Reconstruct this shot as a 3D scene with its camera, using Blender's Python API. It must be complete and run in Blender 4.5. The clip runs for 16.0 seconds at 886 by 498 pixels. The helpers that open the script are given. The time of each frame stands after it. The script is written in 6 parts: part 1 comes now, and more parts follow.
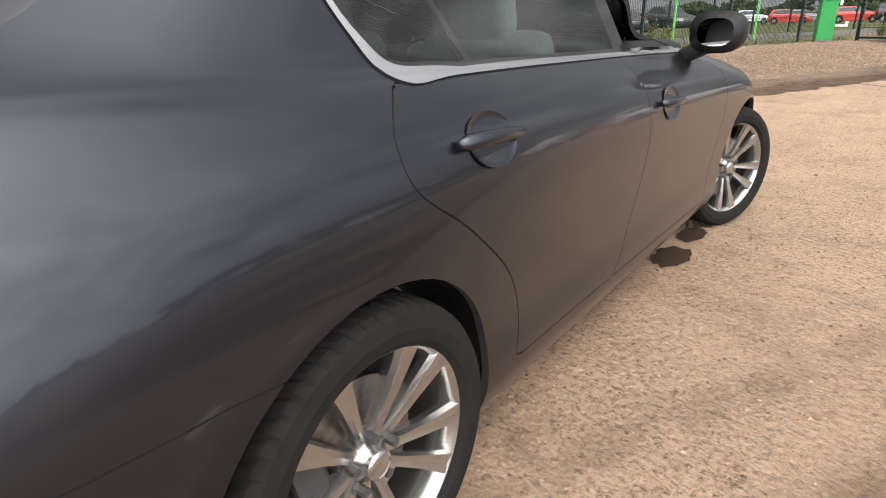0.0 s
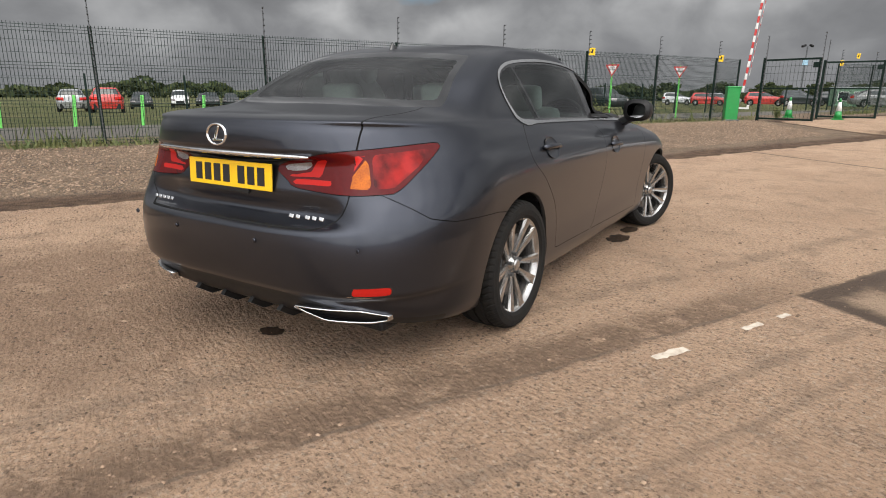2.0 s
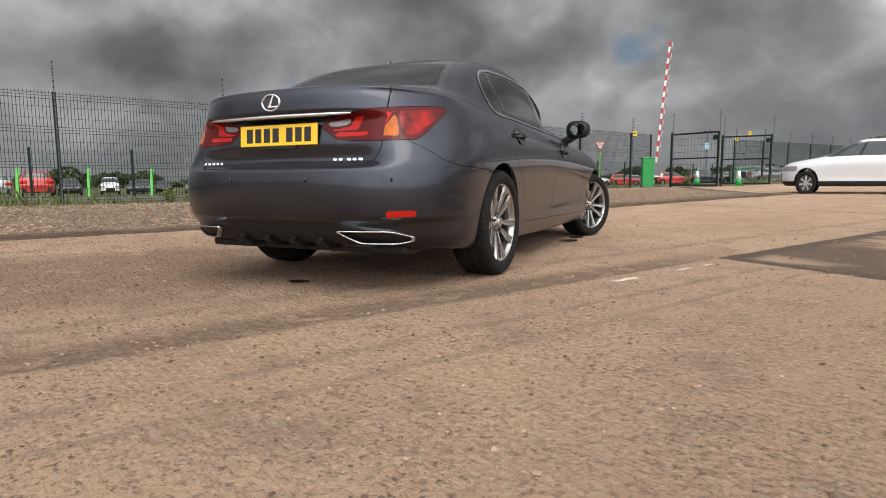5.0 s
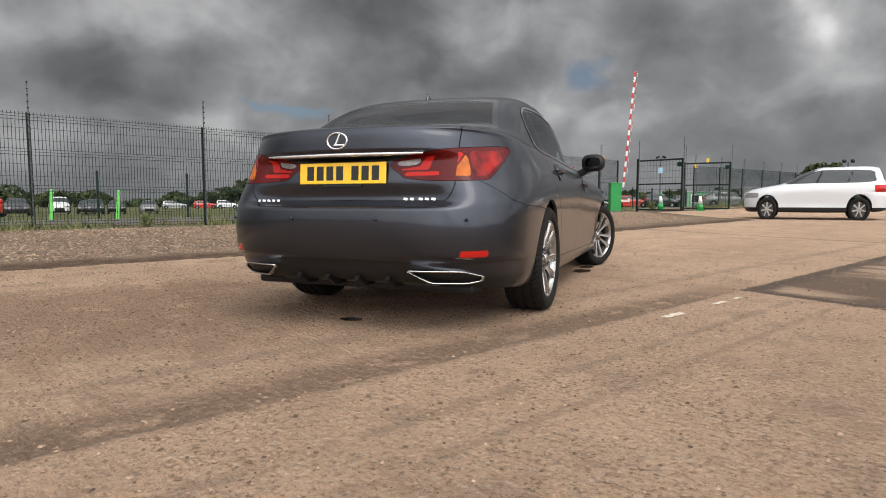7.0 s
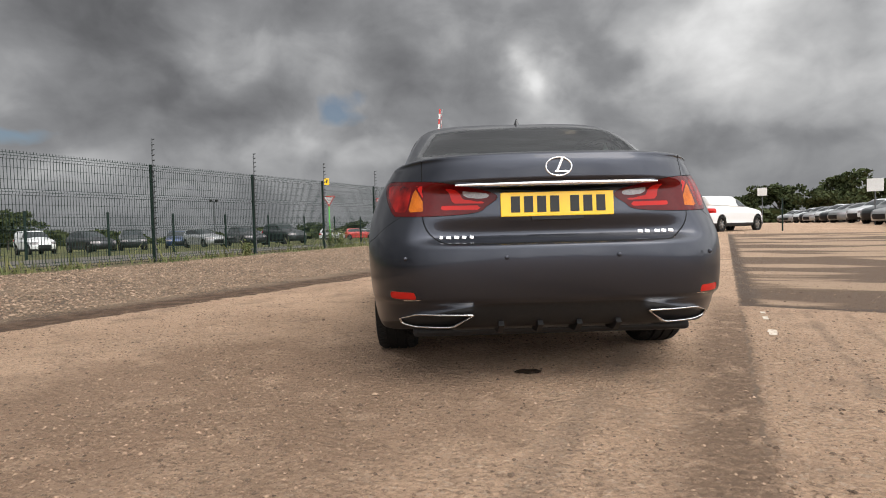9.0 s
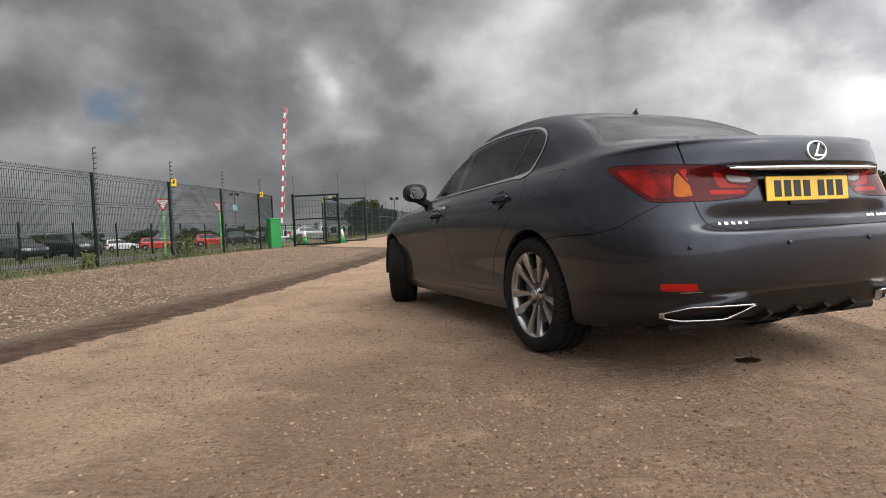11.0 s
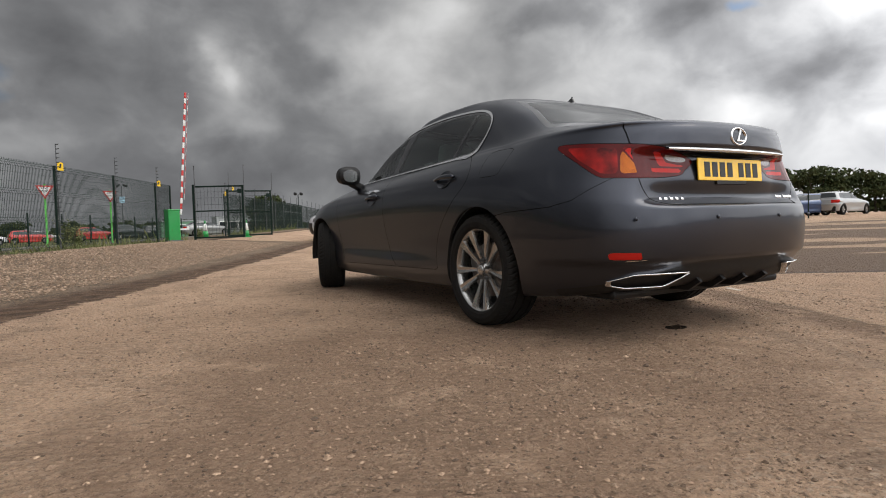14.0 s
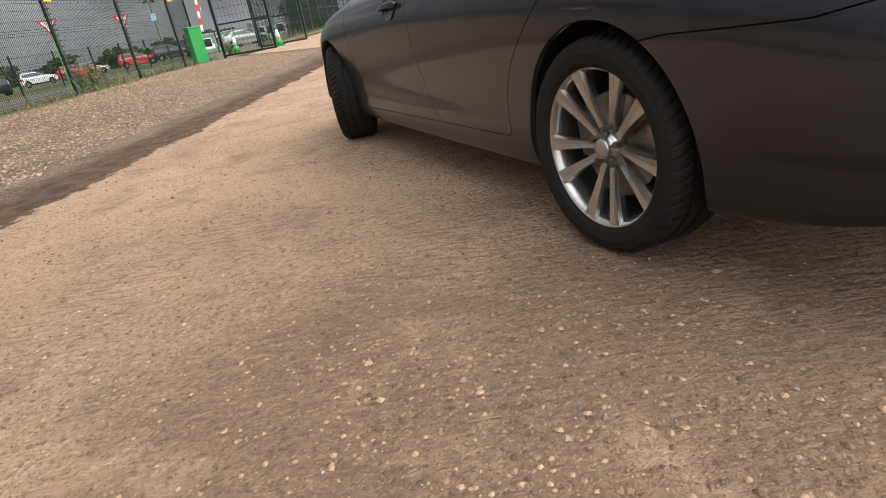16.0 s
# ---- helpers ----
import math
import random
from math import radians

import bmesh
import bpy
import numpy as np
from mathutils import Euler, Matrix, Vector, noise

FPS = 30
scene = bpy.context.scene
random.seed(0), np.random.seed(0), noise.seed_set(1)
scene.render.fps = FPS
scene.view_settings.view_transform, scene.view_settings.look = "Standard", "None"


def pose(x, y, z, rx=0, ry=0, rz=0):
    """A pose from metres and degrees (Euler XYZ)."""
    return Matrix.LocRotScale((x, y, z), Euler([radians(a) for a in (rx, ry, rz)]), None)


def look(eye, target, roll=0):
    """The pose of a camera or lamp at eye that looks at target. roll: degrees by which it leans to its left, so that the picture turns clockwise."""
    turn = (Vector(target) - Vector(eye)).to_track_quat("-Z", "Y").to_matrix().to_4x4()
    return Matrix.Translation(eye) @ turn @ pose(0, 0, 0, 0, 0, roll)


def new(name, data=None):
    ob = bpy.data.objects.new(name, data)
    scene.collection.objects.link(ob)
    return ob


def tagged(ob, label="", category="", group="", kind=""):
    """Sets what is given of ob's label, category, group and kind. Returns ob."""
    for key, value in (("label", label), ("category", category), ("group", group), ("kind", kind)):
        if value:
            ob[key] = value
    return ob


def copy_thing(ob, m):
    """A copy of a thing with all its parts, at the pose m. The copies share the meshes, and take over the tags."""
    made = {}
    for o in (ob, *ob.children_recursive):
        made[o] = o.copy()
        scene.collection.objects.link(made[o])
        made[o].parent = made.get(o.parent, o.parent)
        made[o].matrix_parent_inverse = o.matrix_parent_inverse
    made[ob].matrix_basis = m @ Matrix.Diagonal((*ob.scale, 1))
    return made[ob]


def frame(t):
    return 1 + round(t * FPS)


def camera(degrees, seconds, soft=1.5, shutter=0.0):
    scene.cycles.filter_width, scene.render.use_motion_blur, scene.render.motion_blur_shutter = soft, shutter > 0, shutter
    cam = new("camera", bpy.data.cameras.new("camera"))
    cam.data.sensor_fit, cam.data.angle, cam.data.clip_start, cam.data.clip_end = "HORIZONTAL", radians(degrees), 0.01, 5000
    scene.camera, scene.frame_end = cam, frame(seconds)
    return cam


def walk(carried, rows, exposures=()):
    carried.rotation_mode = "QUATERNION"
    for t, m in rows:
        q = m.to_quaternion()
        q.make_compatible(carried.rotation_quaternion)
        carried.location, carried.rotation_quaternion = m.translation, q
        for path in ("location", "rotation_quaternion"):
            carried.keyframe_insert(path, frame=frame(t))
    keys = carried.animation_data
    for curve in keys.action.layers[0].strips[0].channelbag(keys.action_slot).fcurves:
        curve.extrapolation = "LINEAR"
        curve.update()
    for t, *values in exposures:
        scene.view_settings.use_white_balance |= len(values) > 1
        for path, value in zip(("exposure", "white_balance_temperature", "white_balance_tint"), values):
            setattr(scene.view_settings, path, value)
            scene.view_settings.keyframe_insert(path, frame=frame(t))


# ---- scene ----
cam = camera(74.0, 16.0, soft=1.0)
PATH = [
    (0, (1.531, -0.631, 1.122), (0.395, 0.844, 0.391), -1.3),
    (0.5, (1.582, -1.193, 1.157), (0.493, 0.339, 0.473), -0.2),
    (1, (1.744, -1.694, 1.19), (0.681, -0.121, 0.562), 0.4),
    (1.5, (1.909, -2.2, 1.174), (0.859, -0.597, 0.601), 0.4),
    (2, (2.082, -2.622, 1.175), (1.055, -0.986, 0.657), 0.4),
    (2.5, (2.184, -2.958, 1.102), (1.184, -1.285, 0.651), 0.5),
    (3, (2.152, -3.286, 0.98), (1.187, -1.577, 0.595), 0.5),
    (3.5, (2.17, -3.398, 0.745), (1.239, -1.658, 0.42), 0.3),
    (6, (2.137, -3.491, 0.583), (1.314, -1.679, 0.386), -0.1),
    (6.5, (1.999, -3.481, 0.654), (1.207, -1.653, 0.477), 0.2),
    (7, (1.641, -3.704, 0.69), (0.906, -1.851, 0.528), 0.0),
    (7.5, (1.203, -3.731, 0.669), (0.556, -1.843, 0.53), -0.1),
    (8, (0.637, -3.801, 0.704), (0.106, -1.877, 0.576), -0.3),
    (8.5, (0.072, -3.747, 0.726), (-0.174, -1.765, 0.634), -0.7),
    (9, (-0.595, -3.687, 0.729), (-0.545, -1.689, 0.664), -1.5),
    (11.5, (-2.711, -2.864, 0.72), (-1.927, -1.025, 0.654), -2.4),
    (12, (-2.768, -2.863, 0.62), (-1.919, -1.053, 0.56), -2.2),
    (12.5, (-2.773, -2.871, 0.608), (-1.87, -1.088, 0.548), -2.1),
    (13, (-2.778, -2.875, 0.603), (-1.83, -1.115, 0.546), -1.8),
    (13.5, (-2.789, -2.874, 0.599), (-1.804, -1.135, 0.545), -1.6),
    (14, (-2.791, -2.878, 0.604), (-1.792, -1.148, 0.519), -1.7),
    (14.5, (-2.75, -2.855, 0.593), (-1.833, -1.105, 0.283), -3.0),
    (15, (-2.593, -2.571, 0.741), (-1.858, -0.807, 0.151), -5.6),
    (15.5, (-2.383, -2.027, 0.807), (-1.718, -0.27, 0.119), -8.0),
    (16, (-1.996, -1.4, 0.807), (-1.315, 0.319, 0.043), -10.2),
]
walk(cam, [(t, look(e, g, r)) for t, e, g, r in PATH],
     exposures=[(0, 0.32), (0.5, -0.1), (1.0, -0.15), (2.0, -0.22), (3.5, -0.24), (6.0, -0.3), (7.5, -0.28), (9.0, -0.2), (11.5, -0.46), (14.0, -0.58),
                (14.5, -0.56), (15.0, -0.24), (15.5, 0.0), (16.0, 0.12)])

# ---- light ----
SUN_AZ, SUN_EL = 132.0, 56.0     # degrees: the sun stands behind thin cloud, behind and to the right of the car
world = bpy.data.worlds.new("sky")
scene.world = world
world.use_nodes = True
wn, wl = world.node_tree.nodes, world.node_tree.links
wn.clear()


def wnode(kind, **kw):
    n = wn.new(kind)
    for k, v in kw.items():
        if k == "blend":
            n.blend_type = v
        elif k == "dtype":
            n.data_type = v
        elif k == "op":
            n.operation = v
    return n


sky = wn.new("ShaderNodeTexSky")
sky.sky_type = "NISHITA"
sky.sun_disc = False
sky.sun_elevation = radians(SUN_EL)
sky.sun_rotation = radians(SUN_AZ)
coord = wn.new("ShaderNodeTexCoord")
sep = wn.new("ShaderNodeSeparateXYZ")
wl.new(coord.outputs["Generated"], sep.inputs[0])
# clouds are broader than they are high
comb = wn.new("ShaderNodeVectorMath")
comb.operation = "MULTIPLY"
wl.new(coord.outputs["Generated"], comb.inputs[0])
comb.inputs[1].default_value = (1.0, 1.0, 1.35)


def wnoise(scale, detail, rough, shift, warp=0.4):
    mp = wn.new("ShaderNodeMapping")
    mp.inputs["Location"].default_value = shift
    wl.new(comb.outputs[0], mp.inputs[0])
    nz = wn.new("ShaderNodeTexNoise")
    nz.inputs["Scale"].default_value = scale
    nz.inputs["Detail"].default_value = detail
    nz.inputs["Roughness"].default_value = rough
    nz.inputs["Distortion"].default_value = warp
    wl.new(mp.outputs[0], nz.inputs["Vector"])
    return nz


def wramp(source, stops):
    r = wn.new("ShaderNodeValToRGB")
    e = r.color_ramp.elements
    while len(e) < len(stops):
        e.new(0.5)
    for el, (p, c) in zip(e, stops):
        el.position = p
        el.color = (*c, 1)
    wl.new(source, r.inputs[0])
    return r


big = wnoise(3.2, 6, 0.50, (11.3, 4.6, 2.0), 0.2)
fine = wnoise(10.0, 8, 0.50, (7.0, 2.0, 4.0), 0.3)


def wmath(op, a, b=0.0, c=0.0):
    n = wnode("ShaderNodeMath", op=op)
    for sock, v in zip(n.inputs, (a, b, c)):
        if isinstance(v, (int, float)):
            sock.default_value = v
        else:
            wl.new(v, sock)
    return n.outputs[0]


# bearing and height of each direction in degrees, ruffled so that the cloud masses get ragged edges
ruff = wnoise(7.0, 6, 0.46, (2.0, 9.0, 1.0), 0.2)
rsep = wn.new("ShaderNodeSeparateColor")
wl.new(ruff.outputs["Color"], rsep.inputs[0])
bearing = wmath("MULTIPLY_ADD", wmath("ARCTAN2", sep.outputs[0], sep.outputs[1]), 57.2958, wmath("MULTIPLY_ADD", rsep.outputs[0], 16.0, -8.0))
height = wmath("MULTIPLY_ADD", wmath("ARCSINE", sep.outputs[2]), 57.2958, wmath("MULTIPLY_ADD", rsep.outputs[1], 9.0, -4.5))


def masses(total, rows):
    """Adds soft cloud masses: bearing, height, half-width, half-height, density."""
    for az0, el0, ra, re, amount in rows:
        p = wmath("MULTIPLY_ADD", bearing, 1 / ra, -az0 / ra)
        q = wmath("MULTIPLY_ADD", height, 1 / re, -el0 / re)
        d2 = wmath("MULTIPLY_ADD", q, q, wmath("MULTIPLY", p, p))
        total = wmath("MULTIPLY_ADD", wmath("POWER", 0.3679, d2), amount, total)
    return total


density = wmath("MULTIPLY_ADD", big.outputs[0], 0.75, wmath("MULTIPLY_ADD", fine.outputs[0], 0.60, -0.20))
density = masses(density, (
    (1, 13.5, 6.0, 4.0, 0.20), (16, 13, 4.0, 3.2, 0.10), (-20, 11, 10, 3.2, 0.32), (-30, 18, 9, 4.0, 0.34),
    (-46, 10, 9, 4, 0.28), (11, 5, 12, 2.6, 0.24), (-7, 20, 8, 3.0, 0.05), (36, 13.5, 4.5, 1.6, 0.16), (61, 11.5, 4.5, 2.6, 0.42), (52, 17, 6, 1.5, 0.26),
    (40, 18.5, 5, 1.3, 0.20), (-24, 25, 16, 5, 0.25), (30, 7, 5, 1.4, 0.16),
    (11, 14.5, 2.2, 2.2, -0.48), (25, 15, 5.5, 4.5, -0.46), (48, 10, 9, 3.5, -0.14), (36, 14, 8, 5, -0.22), (29, 19, 4, 2.5, -0.24), (-9, 8, 6, 1.6, -0.22),
    (-48, 15, 5, 2, -0.18), (-17, 16.5, 4, 1.8, -0.14), (12, 9.5, 4, 1.6, -0.16), (-38, 5.5, 12, 1.6, -0.20), (70, 14, 7, 6, -0.12)))
# overhead the cover is more even
even = wn.new("ShaderNodeMapRange")
even.interpolation_type = "SMOOTHSTEP"
wl.new(sep.outputs[2], even.inputs[0])
even.inputs[1].default_value, even.inputs[2].default_value = 0.42, 0.80
even.inputs[3].default_value, even.inputs[4].default_value = 1.0, 0.25
density = wmath("MULTIPLY_ADD", wmath("SUBTRACT", density, 0.48), even.outputs[0], 0.48)
shade = wramp(wmath("MULTIPLY_ADD", density, 0.8, 0.2), [
    (0.0, (1.55, 1.55, 1.55)), (0.28, (1.02, 1.02, 1.02)), (0.472, (0.70, 0.705, 0.715)), (0.648, (0.42, 0.425, 0.44)), (0.84, (0.245, 0.248, 0.26)),
                        (1.0, (0.15, 0.152, 0.16))])
gap = masses(0.0, ((-7, 11.6, 2.6, 1.3, 1.0), (-35, 9.4, 4.0, 0.7, 0.9), (58, 17, 3.5, 0.7, 0.8), (-45, 20, 5, 1.0, 0.6)))
holes = wramp(gap, [(0.35, (1, 1, 1)), (0.85, (0.25, 0.25, 0.25))])
# low over the horizon the cloud closes to an even grey
low = wn.new("ShaderNodeMapRange")
wl.new(sep.outputs[2], low.inputs[0])
low.inputs[1].default_value, low.inputs[2].default_value = 0.0, 0.13
low.inputs[3].default_value, low.inputs[4].default_value = 0.6, 0.0
haze = wnode("ShaderNodeMix", dtype="RGBA")
wl.new(low.outputs[0], haze.inputs[0])
wl.new(shade.outputs[0], haze.inputs[6])
haze.inputs[7].default_value = (0.29, 0.298, 0.315, 1)
skyb = wnode("ShaderNodeMix", dtype="RGBA", blend="MULTIPLY")
skyb.inputs[0].default_value = 1.0
wl.new(sky.outputs[0], skyb.inputs[6])
skyb.inputs[7].default_value = (0.10, 0.10, 0.10, 1)
cover = wnode("ShaderNodeMix", dtype="RGBA")
wl.new(holes.outputs[0], cover.inputs[0])
wl.new(skyb.outputs[2], cover.inputs[6])
wl.new(haze.outputs[2], cover.inputs[7])
# low glow in the unseen sky right-rear, added to brighten the car's tail
glow_dir = (math.sin(radians(SUN_AZ + 10)) * 0.94, math.cos(radians(SUN_AZ + 10)) * 0.97, 0.22)
dotp = wn.new("ShaderNodeVectorMath")
dotp.operation = "DOT_PRODUCT"
wl.new(coord.outputs["Generated"], dotp.inputs[0])
dotp.inputs[1].default_value = glow_dir
glow = wn.new("ShaderNodeMapRange")
wl.new(dotp.outputs["Value"], glow.inputs[0])
glow.inputs[1].default_value, glow.inputs[2].default_value = -0.2, 1.0
glow.inputs[3].default_value, glow.inputs[4].default_value = 0.72, 5.2
lit = wnode("ShaderNodeMix", dtype="RGBA", blend="MULTIPLY")
lit.inputs[0].default_value = 1.0
wl.new(cover.outputs[2], lit.inputs[6])
wl.new(glow.outputs[0], lit.inputs[7])
# and it is brightest overhead
top = wn.new("ShaderNodeMapRange")
top.interpolation_type = "SMOOTHSTEP"
wl.new(sep.outputs[2], top.inputs[0])
top.inputs[1].default_value, top.inputs[2].default_value = 0.25, 1.0
top.inputs[3].default_value, top.inputs[4].default_value = 1.0, 1.9
lit2 = wnode("ShaderNodeMix", dtype="RGBA", blend="MULTIPLY")
lit2.inputs[0].default_value = 1.0
wl.new(lit.outputs[2], lit2.inputs[6])
wl.new(top.outputs[0], lit2.inputs[7])
bg = wn.new("ShaderNodeBackground")
bg.inputs[1].default_value = 1.0
wl.new(lit2.outputs[2], bg.inputs[0])
wo = wn.new("ShaderNodeOutputWorld")
wl.new(bg.outputs[0], wo.inputs[0])

sun = new("sun", bpy.data.lights.new("sun", "SUN"))
sun.data.energy = 1.0
sun.data.angle = radians(32)
sun.data.color = (1.0, 0.91, 0.78)
az, el = radians(SUN_AZ), radians(SUN_EL)
sun.matrix_world = look((0, 0, 0), (-math.sin(az) * math.cos(el), -math.cos(az) * math.cos(el), -math.sin(el)))

# ---- materials ----
def mat(name, base, rough=0.5, metal=0.0, coat=0.0, grain=0.0, scale=20.0, bump=0.0, bscale=None, second=None, wear=0.5,
        spec=0.5, vary=0.0, detail=6.0):
    """A procedural surface: base colour varied at two scales towards `second`, with fine relief."""
    m = bpy.data.materials.new(name)
    m.use_nodes = True
    nt = m.node_tree
    N, L = nt.nodes, nt.links
    b = N["Principled BSDF"]
    b.inputs["Base Color"].default_value = (*base, 1)
    b.inputs["Roughness"].default_value = rough
    b.inputs["Metallic"].default_value = metal
    b.inputs["Coat Weight"].default_value = coat
    b.inputs["Coat Roughness"].default_value = 0.03
    b.inputs["Specular IOR Level"].default_value = spec
    tc = N.new("ShaderNodeTexCoord")
    if grain or second:
        second = second or tuple(c * 0.6 for c in base)
        n1, n2 = N.new("ShaderNodeTexNoise"), N.new("ShaderNodeTexNoise")
        for n, s, d in ((n1, scale, detail), (n2, scale * 0.09, 4)):
            n.inputs["Scale"].default_value, n.inputs["Detail"].default_value = s, d
            L.new(tc.outputs["Object"], n.inputs["Vector"])
        add = N.new("ShaderNodeMath")
        add.operation = "MULTIPLY_ADD"
        L.new(n2.outputs[0], add.inputs[0])
        add.inputs[1].default_value = wear
        L.new(n1.outputs[0], add.inputs[2])
        mr = N.new("ShaderNodeMapRange")
        L.new(add.outputs[0], mr.inputs[0])
        mr.inputs[1].default_value, mr.inputs[2].default_value = 0.38 + wear * 0.4, 0.62 + wear * 0.6
        mr.inputs[4].default_value = max(grain, 0.01) if grain else 1.0
        mx = N.new("ShaderNodeMix")
        mx.data_type = "RGBA"
        L.new(mr.outputs[0], mx.inputs[0])
        mx.inputs[6].default_value, mx.inputs[7].default_value = (*base, 1), (*second, 1)
        out = mx.outputs[2]
        if vary:
            oi, hs = N.new("ShaderNodeObjectInfo"), N.new("ShaderNodeHueSaturation")
            vr = N.new("ShaderNodeMapRange")
            L.new(oi.outputs["Random"], vr.inputs[0])
            vr.inputs[3].default_value, vr.inputs[4].default_value = 1 - vary, 1 + vary
            L.new(vr.outputs[0], hs.inputs["Value"])
            L.new(out, hs.inputs["Color"])
            out = hs.outputs[0]
        L.new(out, b.inputs["Base Color"])
    if bump:
        nb = N.new("ShaderNodeTexNoise")
        nb.inputs["Scale"].default_value, nb.inputs["Detail"].default_value = bscale or scale, 5
        L.new(tc.outputs["Object"], nb.inputs["Vector"])
        bp = N.new("ShaderNodeBump")
        bp.inputs["Strength"].default_value, bp.inputs["Distance"].default_value = bump, 0.01
        L.new(nb.outputs[0], bp.inputs["Height"])
        L.new(bp.outputs[0], b.inputs["Normal"])
    return m


def glass_mat(name, tint, gloss_rough=0.0):
    m = bpy.data.materials.new(name)
    m.use_nodes = True
    N, L = m.node_tree.nodes, m.node_tree.links
    N.clear()
    t, g, mx, fr, o = (N.new("ShaderNodeBsdfTransparent"), N.new("ShaderNodeBsdfGlossy"), N.new("ShaderNodeMixShader"),
                       N.new("ShaderNodeFresnel"), N.new("ShaderNodeOutputMaterial"))
    t.inputs[0].default_value = (*tint, 1)
    g.inputs["Roughness"].default_value = gloss_rough
    fr.inputs[0].default_value = 1.85
    L.new(fr.outputs[0], mx.inputs[0])
    L.new(t.outputs[0], mx.inputs[1])
    L.new(g.outputs[0], mx.inputs[2])
    L.new(mx.outputs[0], o.inputs[0])
    return m


def paint_mat(name, base, metal=0.5, rough=0.35, flake=0.15, coat=0.85, sheen=0.05):
    """Metallic car paint under a clear coat, with a faint film of road dust low on the body."""
    m = mat(name, base, rough, metal, coat, grain=flake, scale=900, second=tuple(min(1, c * 1.5) for c in base), wear=0.2)
    m.node_tree.nodes["Principled BSDF"].inputs["Coat Roughness"].default_value = sheen
    return m


def chips_mat(name, stops):
    """Broken stone: each chip takes its own tone."""
    m = mat(name, stops[0], 0.95, grain=0.5, scale=60, bump=0.4, bscale=110)
    N, L = m.node_tree.nodes, m.node_tree.links
    geo, ramp, mul = N.new("ShaderNodeNewGeometry"), N.new("ShaderNodeValToRGB"), N.new("ShaderNodeMix")
    e = ramp.color_ramp.elements
    while len(e) < len(stops):
        e.new(0.5)
    for i, (el, c) in enumerate(zip(e, stops)):
        el.position, el.color = i / (len(stops) - 1), (*c, 1)
    L.new(geo.outputs["Random Per Island"], ramp.inputs[0])
    nz = N.new("ShaderNodeTexNoise")
    nz.inputs["Scale"].default_value, nz.inputs["Detail"].default_value = 130.0, 3
    mul.data_type, mul.blend_type = "RGBA", "OVERLAY"
    mul.inputs[0].default_value = 0.5
    L.new(ramp.outputs[0], mul.inputs[6])
    L.new(nz.outputs[0], mul.inputs[7])
    L.new(mul.outputs[2], N["Principled BSDF"].inputs["Base Color"])
    return m


